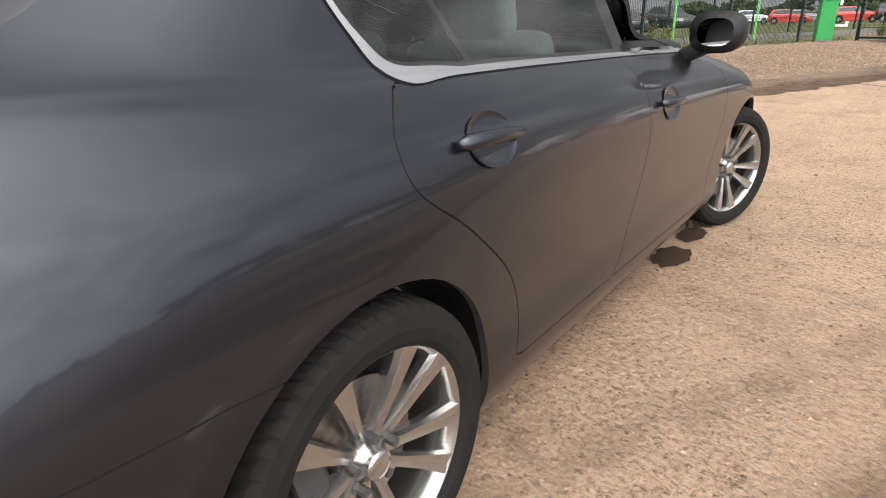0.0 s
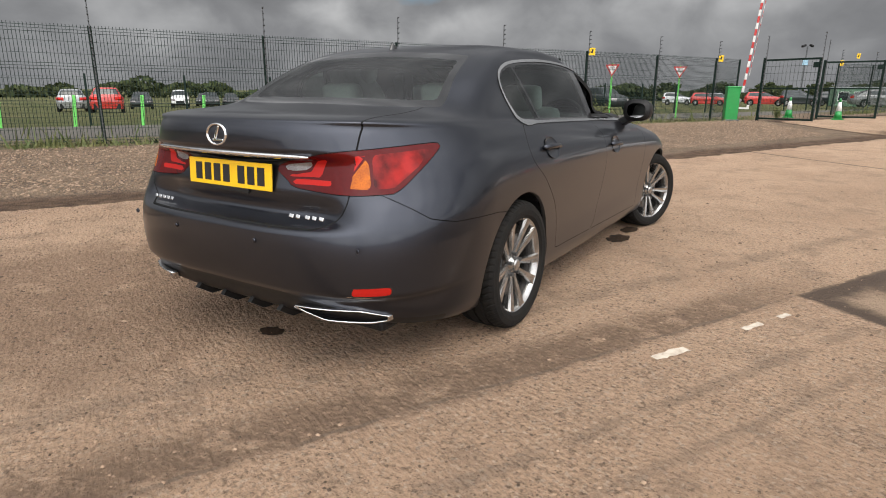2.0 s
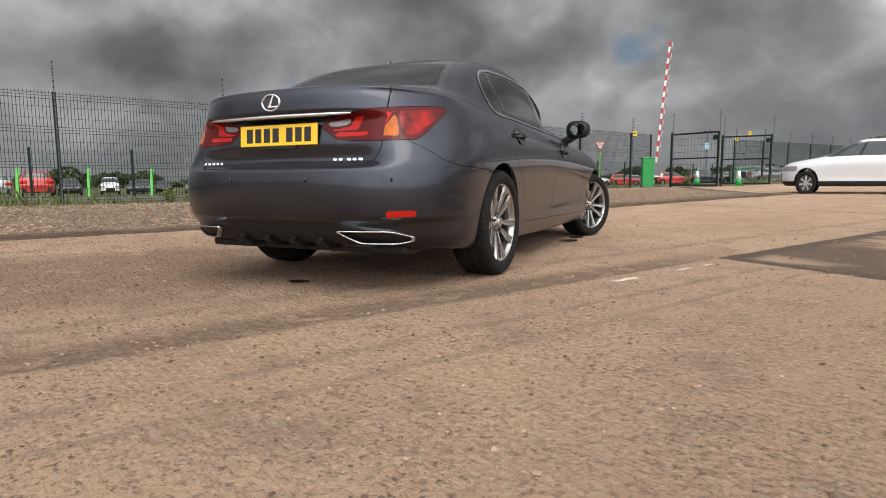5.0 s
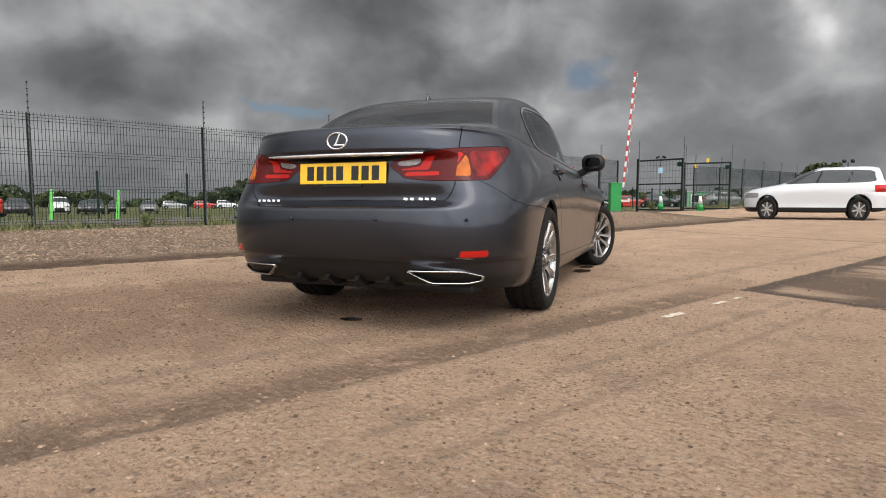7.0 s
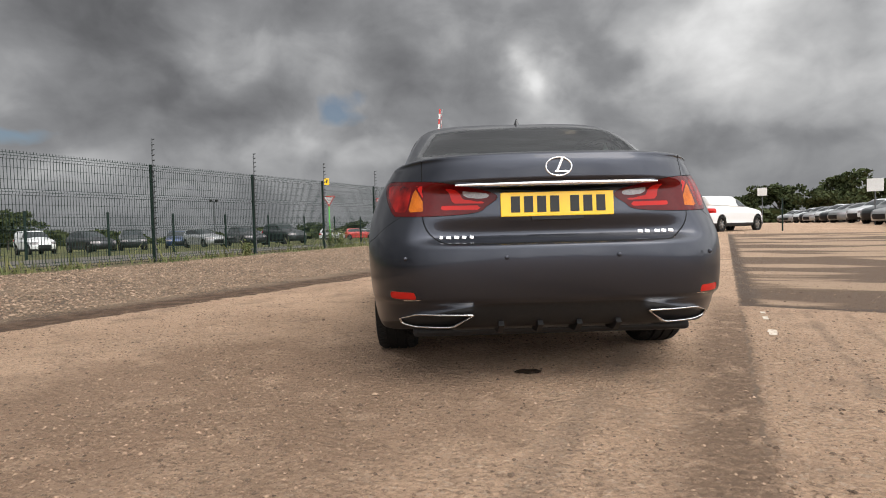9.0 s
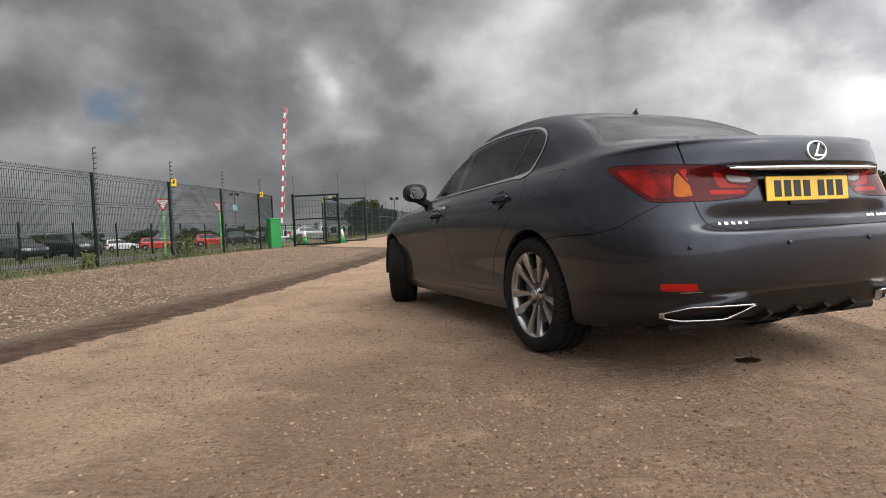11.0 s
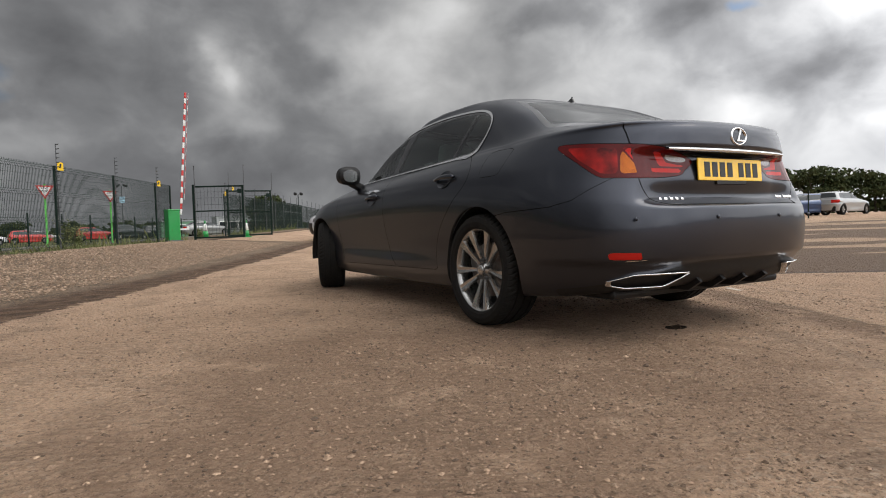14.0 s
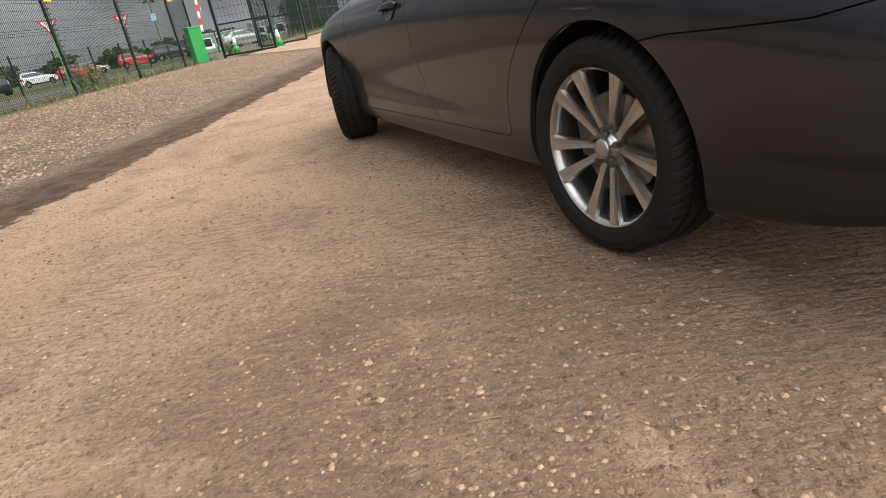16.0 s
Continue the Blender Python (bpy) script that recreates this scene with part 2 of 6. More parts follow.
M = {
    # chippings and grit toned darker, to carry the shaded sides of the lumps
    "stone": chips_mat("limestone_chips", [(0.10, 0.065, 0.043), (0.20, 0.132, 0.087), (0.30, 0.20, 0.132), (0.43, 0.297, 0.20)]),
    "grit": chips_mat("brown_grit", [(0.085, 0.055, 0.036), (0.17, 0.111, 0.072), (0.27, 0.178, 0.116), (0.37, 0.248, 0.163)]),
    "gravel": chips_mat("limestone_gravel", [(0.13, 0.085, 0.056), (0.24, 0.162, 0.107), (0.30, 0.207, 0.140), (0.39, 0.280, 0.196)]),
    "paint": paint_mat("grey_metallic_paint", (0.037, 0.040, 0.051), 0.9, 0.33, coat=0.54, sheen=0.05),
    "gap": mat("shut_line_shade", (0.006, 0.006, 0.006), 0.9),
    "chrome": mat("chrome", (0.82, 0.82, 0.82), 0.07, 1.0),
    "satin": mat("satin_chrome", (0.72, 0.72, 0.72), 0.22, 1.0),
    "rim": mat("alloy_silver", (0.43, 0.42, 0.405), 0.26, 0.9, 0.3, grain=0.4, scale=60, second=(0.34, 0.32, 0.30)),
    "rim_dark": mat("alloy_shadow", (0.10, 0.10, 0.10), 0.5, 0.6),
    "disc": mat("brake_steel", (0.32, 0.30, 0.28), 0.4, 0.9, grain=0.6, scale=40, second=(0.16, 0.10, 0.07)),
    "rubber": mat("tyre_rubber", (0.010, 0.0097, 0.0093), 0.85, spec=0.2, grain=0.6, scale=30, second=(0.019, 0.016, 0.013), bump=0.15,
                  bscale=300),
    "black": mat("black_plastic", (0.009, 0.009, 0.0095), 0.5, spec=0.3, grain=0.6, scale=60, second=(0.018, 0.017, 0.016)),
    "gloss_black": mat("gloss_black", (0.010, 0.010, 0.011), 0.08, coat=0.6),
    "cloth": mat("seat_leather", (0.36, 0.36, 0.34), 0.6, grain=0.5, scale=60, second=(0.25, 0.25, 0.24)),
    "trim_grey": mat("pale_interior_trim", (0.50, 0.50, 0.47), 0.7, grain=0.4, scale=50),
    "lamp_red": mat("tail_lens_red", (0.075, 0.002, 0.002), 0.08, coat=0.0, spec=0.25, grain=0.3, scale=60, second=(0.12, 0.004, 0.004)),
    "lamp_bright": mat("tail_lens_bright_red", (0.46, 0.013, 0.009), 0.10, coat=0.0, spec=0.22, grain=0.25, scale=120,
                       second=(0.42, 0.015, 0.012)),
    "lamp_amber": mat("tail_lens_amber", (0.60, 0.16, 0.010), 0.14, coat=0.0, spec=0.22, grain=0.9, scale=260, second=(0.24, 0.05, 0.01)),
    "lamp_clear": mat("tail_lens_clear", (0.36, 0.33, 0.33), 0.15, 0.2, coat=0.3, grain=0.9, scale=200, second=(0.16, 0.14, 0.14)),
    "plate": mat("yellow_plate", (0.90, 0.54, 0.008), 0.35, coat=0.4, grain=0.15, scale=25, second=(0.68, 0.38, 0.01)),
    "ink": mat("black_ink", (0.012, 0.012, 0.012), 0.5),
    "glass": glass_mat("car_glass", (0.76, 0.88, 0.84)),
    "glass_dark": glass_mat("privacy_glass", (0.66, 0.80, 0.75)),
    "far_glass": mat("far_window_glass", (0.018, 0.024, 0.026), 0.06, coat=0.4),
    "fence": mat("dark_green_steel", (0.006, 0.016, 0.012), 0.5, spec=0.2, grain=0.5, scale=40, second=(0.011, 0.026, 0.019)),
    "galv": mat("galvanised_steel", (0.13, 0.135, 0.14), 0.45, 0.7, grain=0.5, scale=60),
    "green_box": mat("bright_green_paint", (0.012, 0.28, 0.055), 0.4, coat=0.3, grain=0.4, scale=12, second=(0.01, 0.2, 0.04)),
    "post_green": mat("lime_green_marker", (0.16, 0.62, 0.12), 0.5, grain=0.4, scale=30),
    "white": mat("white_paint", (0.74, 0.74, 0.72), 0.45, grain=0.35, scale=25, second=(0.52, 0.50, 0.46)),
    "red": mat("red_paint", (0.52, 0.022, 0.018), 0.4, coat=0.3, grain=0.3, scale=25),
    "yellow": mat("yellow_sign", (0.82, 0.52, 0.01), 0.5, grain=0.2, scale=25),
    "lamp_side": mat("tail_lens_side", (0.34, 0.009, 0.006), 0.09, spec=0.25, grain=1.0, scale=11, second=(0.045, 0.001, 0.001)),
    "reflector": mat("reflector_red", (0.40, 0.014, 0.009), 0.14, spec=0.25, grain=0.3, scale=300, second=(0.40, 0.010, 0.007)),
    "leaf": mat("weed_leaf", (0.085, 0.115, 0.035), 0.75, grain=0.9, scale=7, second=(0.19, 0.175, 0.065)),
    "tree_leaf": mat("tree_leaf", (0.036, 0.050, 0.020), 0.85, spec=0.15, grain=0.9, scale=1.2, second=(0.065, 0.075, 0.030)),
    "stalk": mat("dry_stalk", (0.24, 0.17, 0.11), 0.9, grain=0.6, scale=60),
    "bark": mat("bark", (0.07, 0.055, 0.04), 0.9, grain=0.8, scale=9),
    "brick": mat("house_brick", (0.26, 0.13, 0.09), 0.85, grain=0.6, scale=6),
    "roof": mat("roof_tile", (0.16, 0.085, 0.065), 0.8, grain=0.6, scale=6),
    "cabin": mat("pale_cabin_panel", (0.36, 0.38, 0.38), 0.6, grain=0.4, scale=4),
}


# ---- mesh helpers ----
def mesh_ob(name, verts, faces, material, parent=None, label="", smooth=False, normals=None):
    me = bpy.data.meshes.new(name)
    me.from_pydata([tuple(v) for v in verts], [], faces)
    mats = material if isinstance(material, (list, tuple)) else [material]
    for mm in mats:
        me.materials.append(mm)
    if smooth:
        me.polygons.foreach_set("use_smooth", [True] * len(me.polygons))
    me.update()
    if normals is not None:
        me.normals_split_custom_set_from_vertices([tuple(n) for n in normals])
    ob = new(name, me)
    if parent is not None:
        ob.parent = parent
    if label:
        ob["label"] = label
    return ob


def part(name, bm, material, parent=None, label="", smooth=False):
    me = bpy.data.meshes.new(name)
    bm.to_mesh(me)
    bm.free()
    me.materials.append(material)
    if smooth:
        me.polygons.foreach_set("use_smooth", [True] * len(me.polygons))
    ob = new(name, me)
    if parent is not None:
        ob.parent = parent
    if label:
        ob["label"] = label
    return ob


def add_box(bm, size, m=None, bevel=0.0):
    r = bmesh.ops.create_cube(bm, size=1.0)
    vs = r["verts"]
    bmesh.ops.scale(bm, vec=size, verts=vs)
    if bevel:
        es = list({e for v in vs for e in v.link_edges})
        rb = bmesh.ops.bevel(bm, geom=es, offset=bevel, segments=2, affect="EDGES", profile=0.5)
        vs = list({v for f in rb["faces"] for v in f.verts} | {v for v in vs if v.is_valid})
    if m is not None:
        bmesh.ops.transform(bm, matrix=m, verts=[v for v in vs if v.is_valid])
    return vs


def add_tube(bm, a, b, r, n=8, r2=None, caps=True):
    a, b = Vector(a), Vector(b)
    q = (b - a).to_track_quat("Z", "Y").to_matrix().to_4x4()
    res = bmesh.ops.create_cone(bm, cap_ends=caps, segments=n, radius1=r, radius2=r if r2 is None else r2, depth=(b - a).length,
                                matrix=Matrix.Translation((a + b) / 2) @ q)
    return res["verts"]


def lathe(profile, n, axis="x", closed=False):
    """Turn (along, radius) pairs round an axis. Returns verts, faces."""
    vs, fs = [], []
    k = len(profile)
    for i in range(n):
        c, s = math.cos(2 * math.pi * i / n), math.sin(2 * math.pi * i / n)
        for a, r in profile:
            vs.append((a, r * c, r * s) if axis == "x" else (r * c, r * s, a))
    for i in range(n):
        j = (i + 1) % n
        for t in range(k - (0 if closed else 1)):
            u = (t + 1) % k
            fs.append((i * k + t, i * k + u, j * k + u, j * k + t))
    return vs, fs


def spline(points, samples=8, closed=True):
    """A smooth line through 2D points (Catmull-Rom)."""
    p = np.array(points, float)
    n = len(p)
    out = []
    rng = range(n) if closed else range(n - 1)
    for i in rng:
        if closed:
            a, b, c, d = p[(i - 1) % n], p[i], p[(i + 1) % n], p[(i + 2) % n]
        else:
            a, b, c, d = p[max(i - 1, 0)], p[i], p[i + 1], p[min(i + 2, n - 1)]
        for t in np.arange(samples) / samples:
            out.append(0.5 * (2 * b + (c - a) * t + (2 * a - 5 * b + 4 * c - d) * t ** 2 + (3 * b - a - 3 * c + d) * t ** 3))
    if not closed:
        out.append(p[-1])
    return np.array(out)


def sdf(poly, q):
    """Signed distance of 2D points q to a closed polygon: negative inside."""
    a = np.asarray(poly, float)
    b = np.roll(a, -1, 0)
    dist = np.full(len(q), 1e9)
    inside = np.zeros(len(q), bool)
    for (ax, ay), (bx, by) in zip(a, b):
        e = np.array((bx - ax, by - ay))
        w = q - (ax, ay)
        t = np.clip((w @ e) / max(e @ e, 1e-12), 0, 1)
        dd = np.hypot(w[:, 0] - t * e[0], w[:, 1] - t * e[1])
        dist = np.minimum(dist, dd)
        if ay != by:
            cond = (ay > q[:, 1]) != (by > q[:, 1])
            inside ^= cond & (q[:, 0] < (bx - ax) * (q[:, 1] - ay) / (by - ay) + ax)
    return np.where(inside, -dist, dist)

# ---- car bodies: a lofted shell, cut into its panels ----
SALOON = dict(
    yr=[-0.9, -0.98, -1.04, -1.085, -1.105, -1.112, -1.108, -1.095, -1.078, -1.062, -1.052, -1.04, -0.955, -0.52, -0.22, 0.08, 0.40, 0.9],
    zr=[0.26, 0.275, 0.32, 0.4, 0.48, 0.57, 0.645, 0.715, 0.79, 0.87, 0.945, 1.045, 1.084, 1.124, 1.266, 1.384, 1.434, 1.450],
    wq=[0.76, 0.84, 0.872, 0.885, 0.893, 0.905, 0.912, 0.91, 0.9, 0.88, 0.848, 0.808, 0.778, 0.748, 0.682, 0.615, 0.51, 0.0],
    zq=[0.21, 0.205, 0.26, 0.34, 0.44, 0.57, 0.68, 0.75, 0.82, 0.89, 0.955, 1.012, 1.042, 1.078, 1.238, 1.362, 1.416, 1.450],
    wm=[0.74, 0.83, 0.868, 0.874, 0.868, 0.88, 0.89, 0.893, 0.886, 0.866, 0.828, 0.79, 0.765, 0.743, 0.69, 0.628, 0.53, 0.0],
    zm=[0.2, 0.185, 0.24, 0.31, 0.42, 0.58, 0.69, 0.765, 0.83, 0.895, 0.945, 0.98, 1.003, 1.035, 1.22, 1.36, 1.424, 1.455],
    wf=[0.74, 0.82, 0.87, 0.885, 0.892, 0.9, 0.903, 0.895, 0.88, 0.855, 0.81, 0.775, 0.75, 0.72, 0.67, 0.605, 0.49, 0.0],
    zf=[0.20, 0.20, 0.26, 0.36, 0.46, 0.60, 0.70, 0.765, 0.81, 0.85, 0.885, 0.91, 0.95, 1.00, 1.19, 1.335, 1.41, 1.452],
    yf=[3.45, 3.58, 3.66, 3.72, 3.735, 3.73, 3.71, 3.69, 3.66, 3.60, 3.48, 3.25, 2.80, 2.32, 1.90, 1.46, 1.25, 1.10],
    zn=[0.20, 0.20, 0.26, 0.37, 0.47, 0.56, 0.63, 0.68, 0.72, 0.765, 0.82, 0.87, 0.94, 1.03, 1.215, 1.37, 1.425, 1.452],
    lr=[0.7, 0.72, 0.74, 0.76, 0.78, 0.8, 0.84, 0.88, 0.92, 0.95, 0.96, 0.96, 0.88, 0.66, 0.5, 0.44, 0.4, 0.2],
    nr=[3.2, 3.4, 3.5, 3.5, 3.4, 3.3, 3.2, 3.1, 3.0, 3.0, 3.0, 3.0, 3.6, 4.6, 4.4, 4.0, 3.4, 2.0],
    lf=[0.80, 0.82, 0.85, 0.88, 0.90, 0.92, 0.95, 1.0, 1.05, 1.1, 1.1, 0.95, 0.74, 0.48, 0.40, 0.34, 0.28, 0.15],
)


def catmull(values, per):
    """Smooth rows through the rows of `values` (levels along axis 0)."""
    v = np.asarray(values, float)
    n = len(v)
    out = []
    for i in range(n - 1):
        a, b, c, d = v[max(i - 1, 0)], v[i], v[i + 1], v[min(i + 2, n - 1)]
        for t in np.arange(per) / per:
            out.append(0.5 * (2 * b + (c - a) * t + (2 * a - 5 * b + 4 * c - d) * t ** 2 + (3 * b - a - 3 * c + d) * t ** 3))
    out.append(v[-1])
    return np.array(out)


def contour(P, k, ns):
    """The half outline of one level in plan, from the rear centre round to the front centre."""
    yr, yf, lr, lf, n = P["yr"][k], P["yf"][k], P["lr"][k], P["lf"][k], P["nr"][k]
    quad = np.polyfit((-0.1, 1.35, 2.85), (P["wq"][k], P["wm"][k], P["wf"][k]), 2)
    yc, yd = yr + lr, yf - lf
    if yd < yc + 0.02:
        yc = yd = (yc + yd) / 2
        lr, lf = yc - yr, yf - yd
    th = np.linspace(0, math.pi / 2, 240)
    e = 2 / n
    ya, ca = yc - lr * np.cos(th) ** e, np.sin(th) ** e
    yb = np.linspace(yc, yd, 60)[1:-1]
    e2 = 2 / 2.4
    yg, cg = yd + lf * np.sin(th) ** e2, np.cos(th) ** e2
    y, c = np.concatenate((ya, yb, yg)), np.concatenate((ca, np.ones(58), cg))
    w = np.polyval(quad, np.clip(y, -0.35, 3.0))
    x = w * c
    key = np.concatenate((np.linspace(0, 1, 240), 1 + np.linspace(0, 2, 60)[1:-1], 3 + np.linspace(0, 1, 240)))
    z = np.interp(key, (0, 0.45, 1.0, 2.0, 3.0, 4.0),
                  (P["zr"][k], P["zr"][k] * 0.72 + P["zq"][k] * 0.28, P["zq"][k], P["zm"][k], P["zf"][k], P["zn"][k]))
    z = np.convolve(np.pad(z, 20, mode="edge"), np.ones(41) / 41, mode="valid")
    pts = np.stack((x, y, z), 1)
    # even steps along each of the three stretches
    out = []
    for lo, hi, m in ((0, 240, int(ns * 0.36)), (239, 299, int(ns * 0.36)), (298, len(y), ns - 2 * int(ns * 0.36))):
        seg = pts[lo:hi]
        d = np.concatenate(((0,), np.cumsum(np.linalg.norm(np.diff(seg, axis=0), axis=1) + 1e-9)))
        q = np.linspace(0, d[-1], m + 1)[:(m if hi != len(y) else None)]
        out.append(np.stack([np.interp(q, d, seg[:, a]) for a in range(3)], 1))
    return np.concatenate(out)


class Shell:
    """Half a car body (x >= 0) as a cuttable sheet with labelled faces."""

    def __init__(self, P, ns, per, recess=0.0):
        rows = np.array([contour(P, k, ns) for k in range(len(P["yr"]))])
        g = catmull(rows, per)
        if recess:
            # the boot lid's face is set in between the lamps, with a ledge under it
            x, y, z = g[..., 0], g[..., 1], g[..., 2]
            ease = lambda lo, hi, t: (lambda q: q * q * (3 - 2 * q))(np.clip((t - lo) / (hi - lo), 0, 1))
            deep = ease(0.650, 0.700, z) * (1 - ease(0.895, 0.950, z)) * (1 - ease(0.40, 0.70, x)) * (y < -0.7)
            low = ease(0.650, 0.690, z) * (1 - ease(0.70, 0.80, z)) * (1 - ease(0.50, 0.74, x)) * (y < -0.7)
            # below the crease the bumper tucks in
            tuck = ease(0.410, 0.380, z) * ease(-0.45, -0.85, y)
            g[..., 1] = y + recess * deep + 0.034 * low + 0.016 * tuck
            g[..., 0] = x * (1 - 0.02 * tuck)
        g[:, 0, 0] = 0.0
        g[:, -1, 0] = 0.0
        g[..., 0] = np.maximum(g[..., 0], 0)
        nv, nc = g.shape[:2]
        du, dv = np.gradient(g, axis=1), np.gradient(g, axis=0)
        nrm = np.cross(du, dv)
        ln = np.linalg.norm(nrm, axis=2, keepdims=True)
        nrm = np.where(ln > 1e-9, nrm / np.maximum(ln, 1e-9), (0, 0, 1))
        ref = g - np.array((0, 1.2, 0.55))
        if (nrm * ref).sum(2).mean() < 0:
            nrm = -nrm
        nrm[:, 0, 0] = nrm[:, -1, 0] = 0
        nrm[-1] = (0, 0, 1)
        nrm /= np.maximum(np.linalg.norm(nrm, axis=2, keepdims=True), 1e-9)
        self.V = [tuple(p) for p in g.reshape(-1, 3)]
        self.N = [tuple(p) for p in nrm.reshape(-1, 3)]
        self.F, self.L = [], []
        for i in range(nv - 1):
            for j in range(nc - 1):
                self.F.append((i * nc + j, i * nc + j + 1, (i + 1) * nc + j + 1, (i + 1) * nc + j))
                self.L.append("body")

    def cut(self, f, inside, allowed):
        """Split faces along f = 0; faces with f < 0 whose label is in `allowed` take the label inside(old) or inside."""
        val = f(np.array(self.V))
        val = np.where(np.abs(val) < 2e-5, -2e-5, val).tolist()
        V, N, made, F, L = self.V, self.N, {}, [], []
        for face, lab in zip(self.F, self.L):
            neg = [val[i] < 0 for i in face]
            if lab not in allowed or not any(neg):
                F.append(face)
                L.append(lab)
                continue
            tag = inside[lab] if isinstance(inside, dict) else inside
            if all(neg):
                F.append(face)
                L.append(tag)
                continue
            pin, pout = [], []
            m = len(face)
            for a in range(m):
                i, j = face[a], face[(a + 1) % m]
                (pin if neg[a] else pout).append(i)
                if neg[a] != neg[(a + 1) % m]:
                    key = (min(i, j), max(i, j))
                    k = made.get(key)
                    if k is None:
                        t = val[i] / (val[i] - val[j])
                        V.append(tuple(p + (q - p) * t for p, q in zip(V[i], V[j])))
                        nn = [p + (q - p) * t for p, q in zip(N[i], N[j])]
                        ll = math.sqrt(sum(c * c for c in nn)) or 1
                        N.append(tuple(c / ll for c in nn))
                        k = made[key] = len(V) - 1
                        val.append(0.0)
                    pin.append(k)
                    pout.append(k)
            if len(pin) > 2:
                F.append(tuple(pin))
                L.append(tag)
            if len(pout) > 2:
                F.append(tuple(pout))
                L.append(lab)
        self.F, self.L = F, L

    def panel(self, f, label, allowed, gap=0.0042):
        """A panel with an open shut line round it."""
        if gap:
            self.cut(lambda v: f(v) - gap, "open", allowed)
            self.cut(f, label, ("open",))
            self.L = ["gap" if l == "open" else l for l in self.L]
        else:
            self.cut(f, label, allowed)

    def build(self, labels, name, material, parent, sides="both", label="", rim=0.012, push=0.0, right_too=()):
        """One mesh of all faces with these labels; sides: both, right (x > 0) or left."""
        labels = (labels,) if isinstance(labels, str) else labels
        verts, norms, out, rims = [], [], [], []

        def emit(sx):
            idx = {}

            def vid(i, deep=False):
                key = (i, deep) if abs(self.V[i][0]) > 1e-6 or not centre else (i, deep, 0)
                got = idx.get(key)
                if got is None:
                    p, n = self.V[i], self.N[i]
                    d = -push - (rim if deep else 0)
                    verts.append((sx * (p[0] + n[0] * d), p[1] + n[1] * d, p[2] + n[2] * d))
                    norms.append((sx * n[0], n[1], n[2]))
                    got = idx[key] = len(verts) - 1
                return got

            centre = False
            want = labels + tuple(right_too) if sx > 0 else labels
            faces = [f for f, l in zip(self.F, self.L) if l in want]
            edges = {}
            for f in faces:
                q = [vid(i) for i in f]
                out.append(tuple(q) if sx > 0 else tuple(reversed(q)))
                for a in range(len(f)):
                    e = (f[a], f[(a + 1) % len(f)])
                    edges[(min(e), max(e))] = None if (min(e), max(e)) in edges else e
            if rim:
                for e in edges.values():
                    if e is None or (abs(self.V[e[0]][0]) < 1e-6 and abs(self.V[e[1]][0]) < 1e-6):
                        continue
                    a, b = e
                    q = [vid(a), vid(b), vid(b, True), vid(a, True)]
                    rims.append(len(out))
                    out.append(tuple(reversed(q)) if sx > 0 else tuple(q))

        if sides in ("both", "right"):
            emit(1)
        if sides in ("both", "left"):
            emit(-1)
        ob = mesh_ob(name, verts, out, [material, M["gap"]], parent, label, smooth=True, normals=norms)
        # unpainted panel edges, coloured near black for the shade inside the shut lines
        for i in rims:
            ob.data.polygons[i].material_index = 1
        return ob


def side_poly(points, samples=6):
    line = spline(points, samples)
    return lambda v: sdf(line, v[:, 1:3])


def q_of(v):
    """Distance round the rear corner: across the tail, then forwards along the flank."""
    return v[:, 0] + np.maximum(v[:, 1] + 1.03, 0)


def round_box(cx, cy, hx, hy, r, px, py):
    dx, dy = np.abs(px - cx) - hx + r, np.abs(py - cy) - hy + r
    return np.hypot(np.maximum(dx, 0), np.maximum(dy, 0)) + np.minimum(np.maximum(dx, dy), 0) - r


# ---- the grey saloon ----
car = tagged(new("saloon_car"), "dark grey metallic four-door saloon parked on the concrete, front wheels turned", "car")
shell = Shell(SALOON, 200, 7, 0.072)

# wheel openings
for wy in (0.0, 2.85):
    shell.cut(lambda v: np.maximum(np.hypot(v[:, 1] - wy, v[:, 2] - 0.315) - 0.385, 0.2 - v[:, 0]), "gone", ("body",))
# side windows with their bright surround
DLO = spline([(0.215, 1.012), (0.140, 1.10), (0.098, 1.20), (0.135, 1.275), (0.27, 1.325), (0.55, 1.350), (0.85, 1.357),
              (1.15, 1.342), (1.50, 1.285), (1.90, 1.165), (2.22, 1.035), (2.36, 0.960), (2.2, 0.962), (1.5, 0.985), (0.8, 1.003), (0.4, 1.010)], 7)
dlo = lambda v: np.maximum(sdf(DLO, v[:, 1:3]), 0.3 - v[:, 0])
shell.cut(dlo, "bright", ("body",))
wedge = lambda v: 0.014 + 0.026 * np.clip((1.12 - v[:, 2]) / 0.11, 0, 1) * np.clip((0.42 - v[:, 1]) / 0.2, 0, 1)
shell.cut(lambda v: dlo(v) + wedge(v), "frame", ("bright",))
slant = lambda v: v[:, 1] + 0.62 * (v[:, 2] - 1.02)
pane = lambda v: dlo(v) + wedge(v) + 0.012
shell.cut(lambda v: np.maximum(pane(v), slant(v) - 0.475), "quarter_glass", ("frame",))
shell.cut(lambda v: np.maximum(pane(v), np.maximum(0.497 - slant(v), slant(v) - 1.335)), "rear_glass", ("frame",))
shell.cut(lambda v: np.maximum(pane(v), np.maximum(1.43 - slant(v), v[:, 1] - 2.16)), "front_glass", ("frame",))
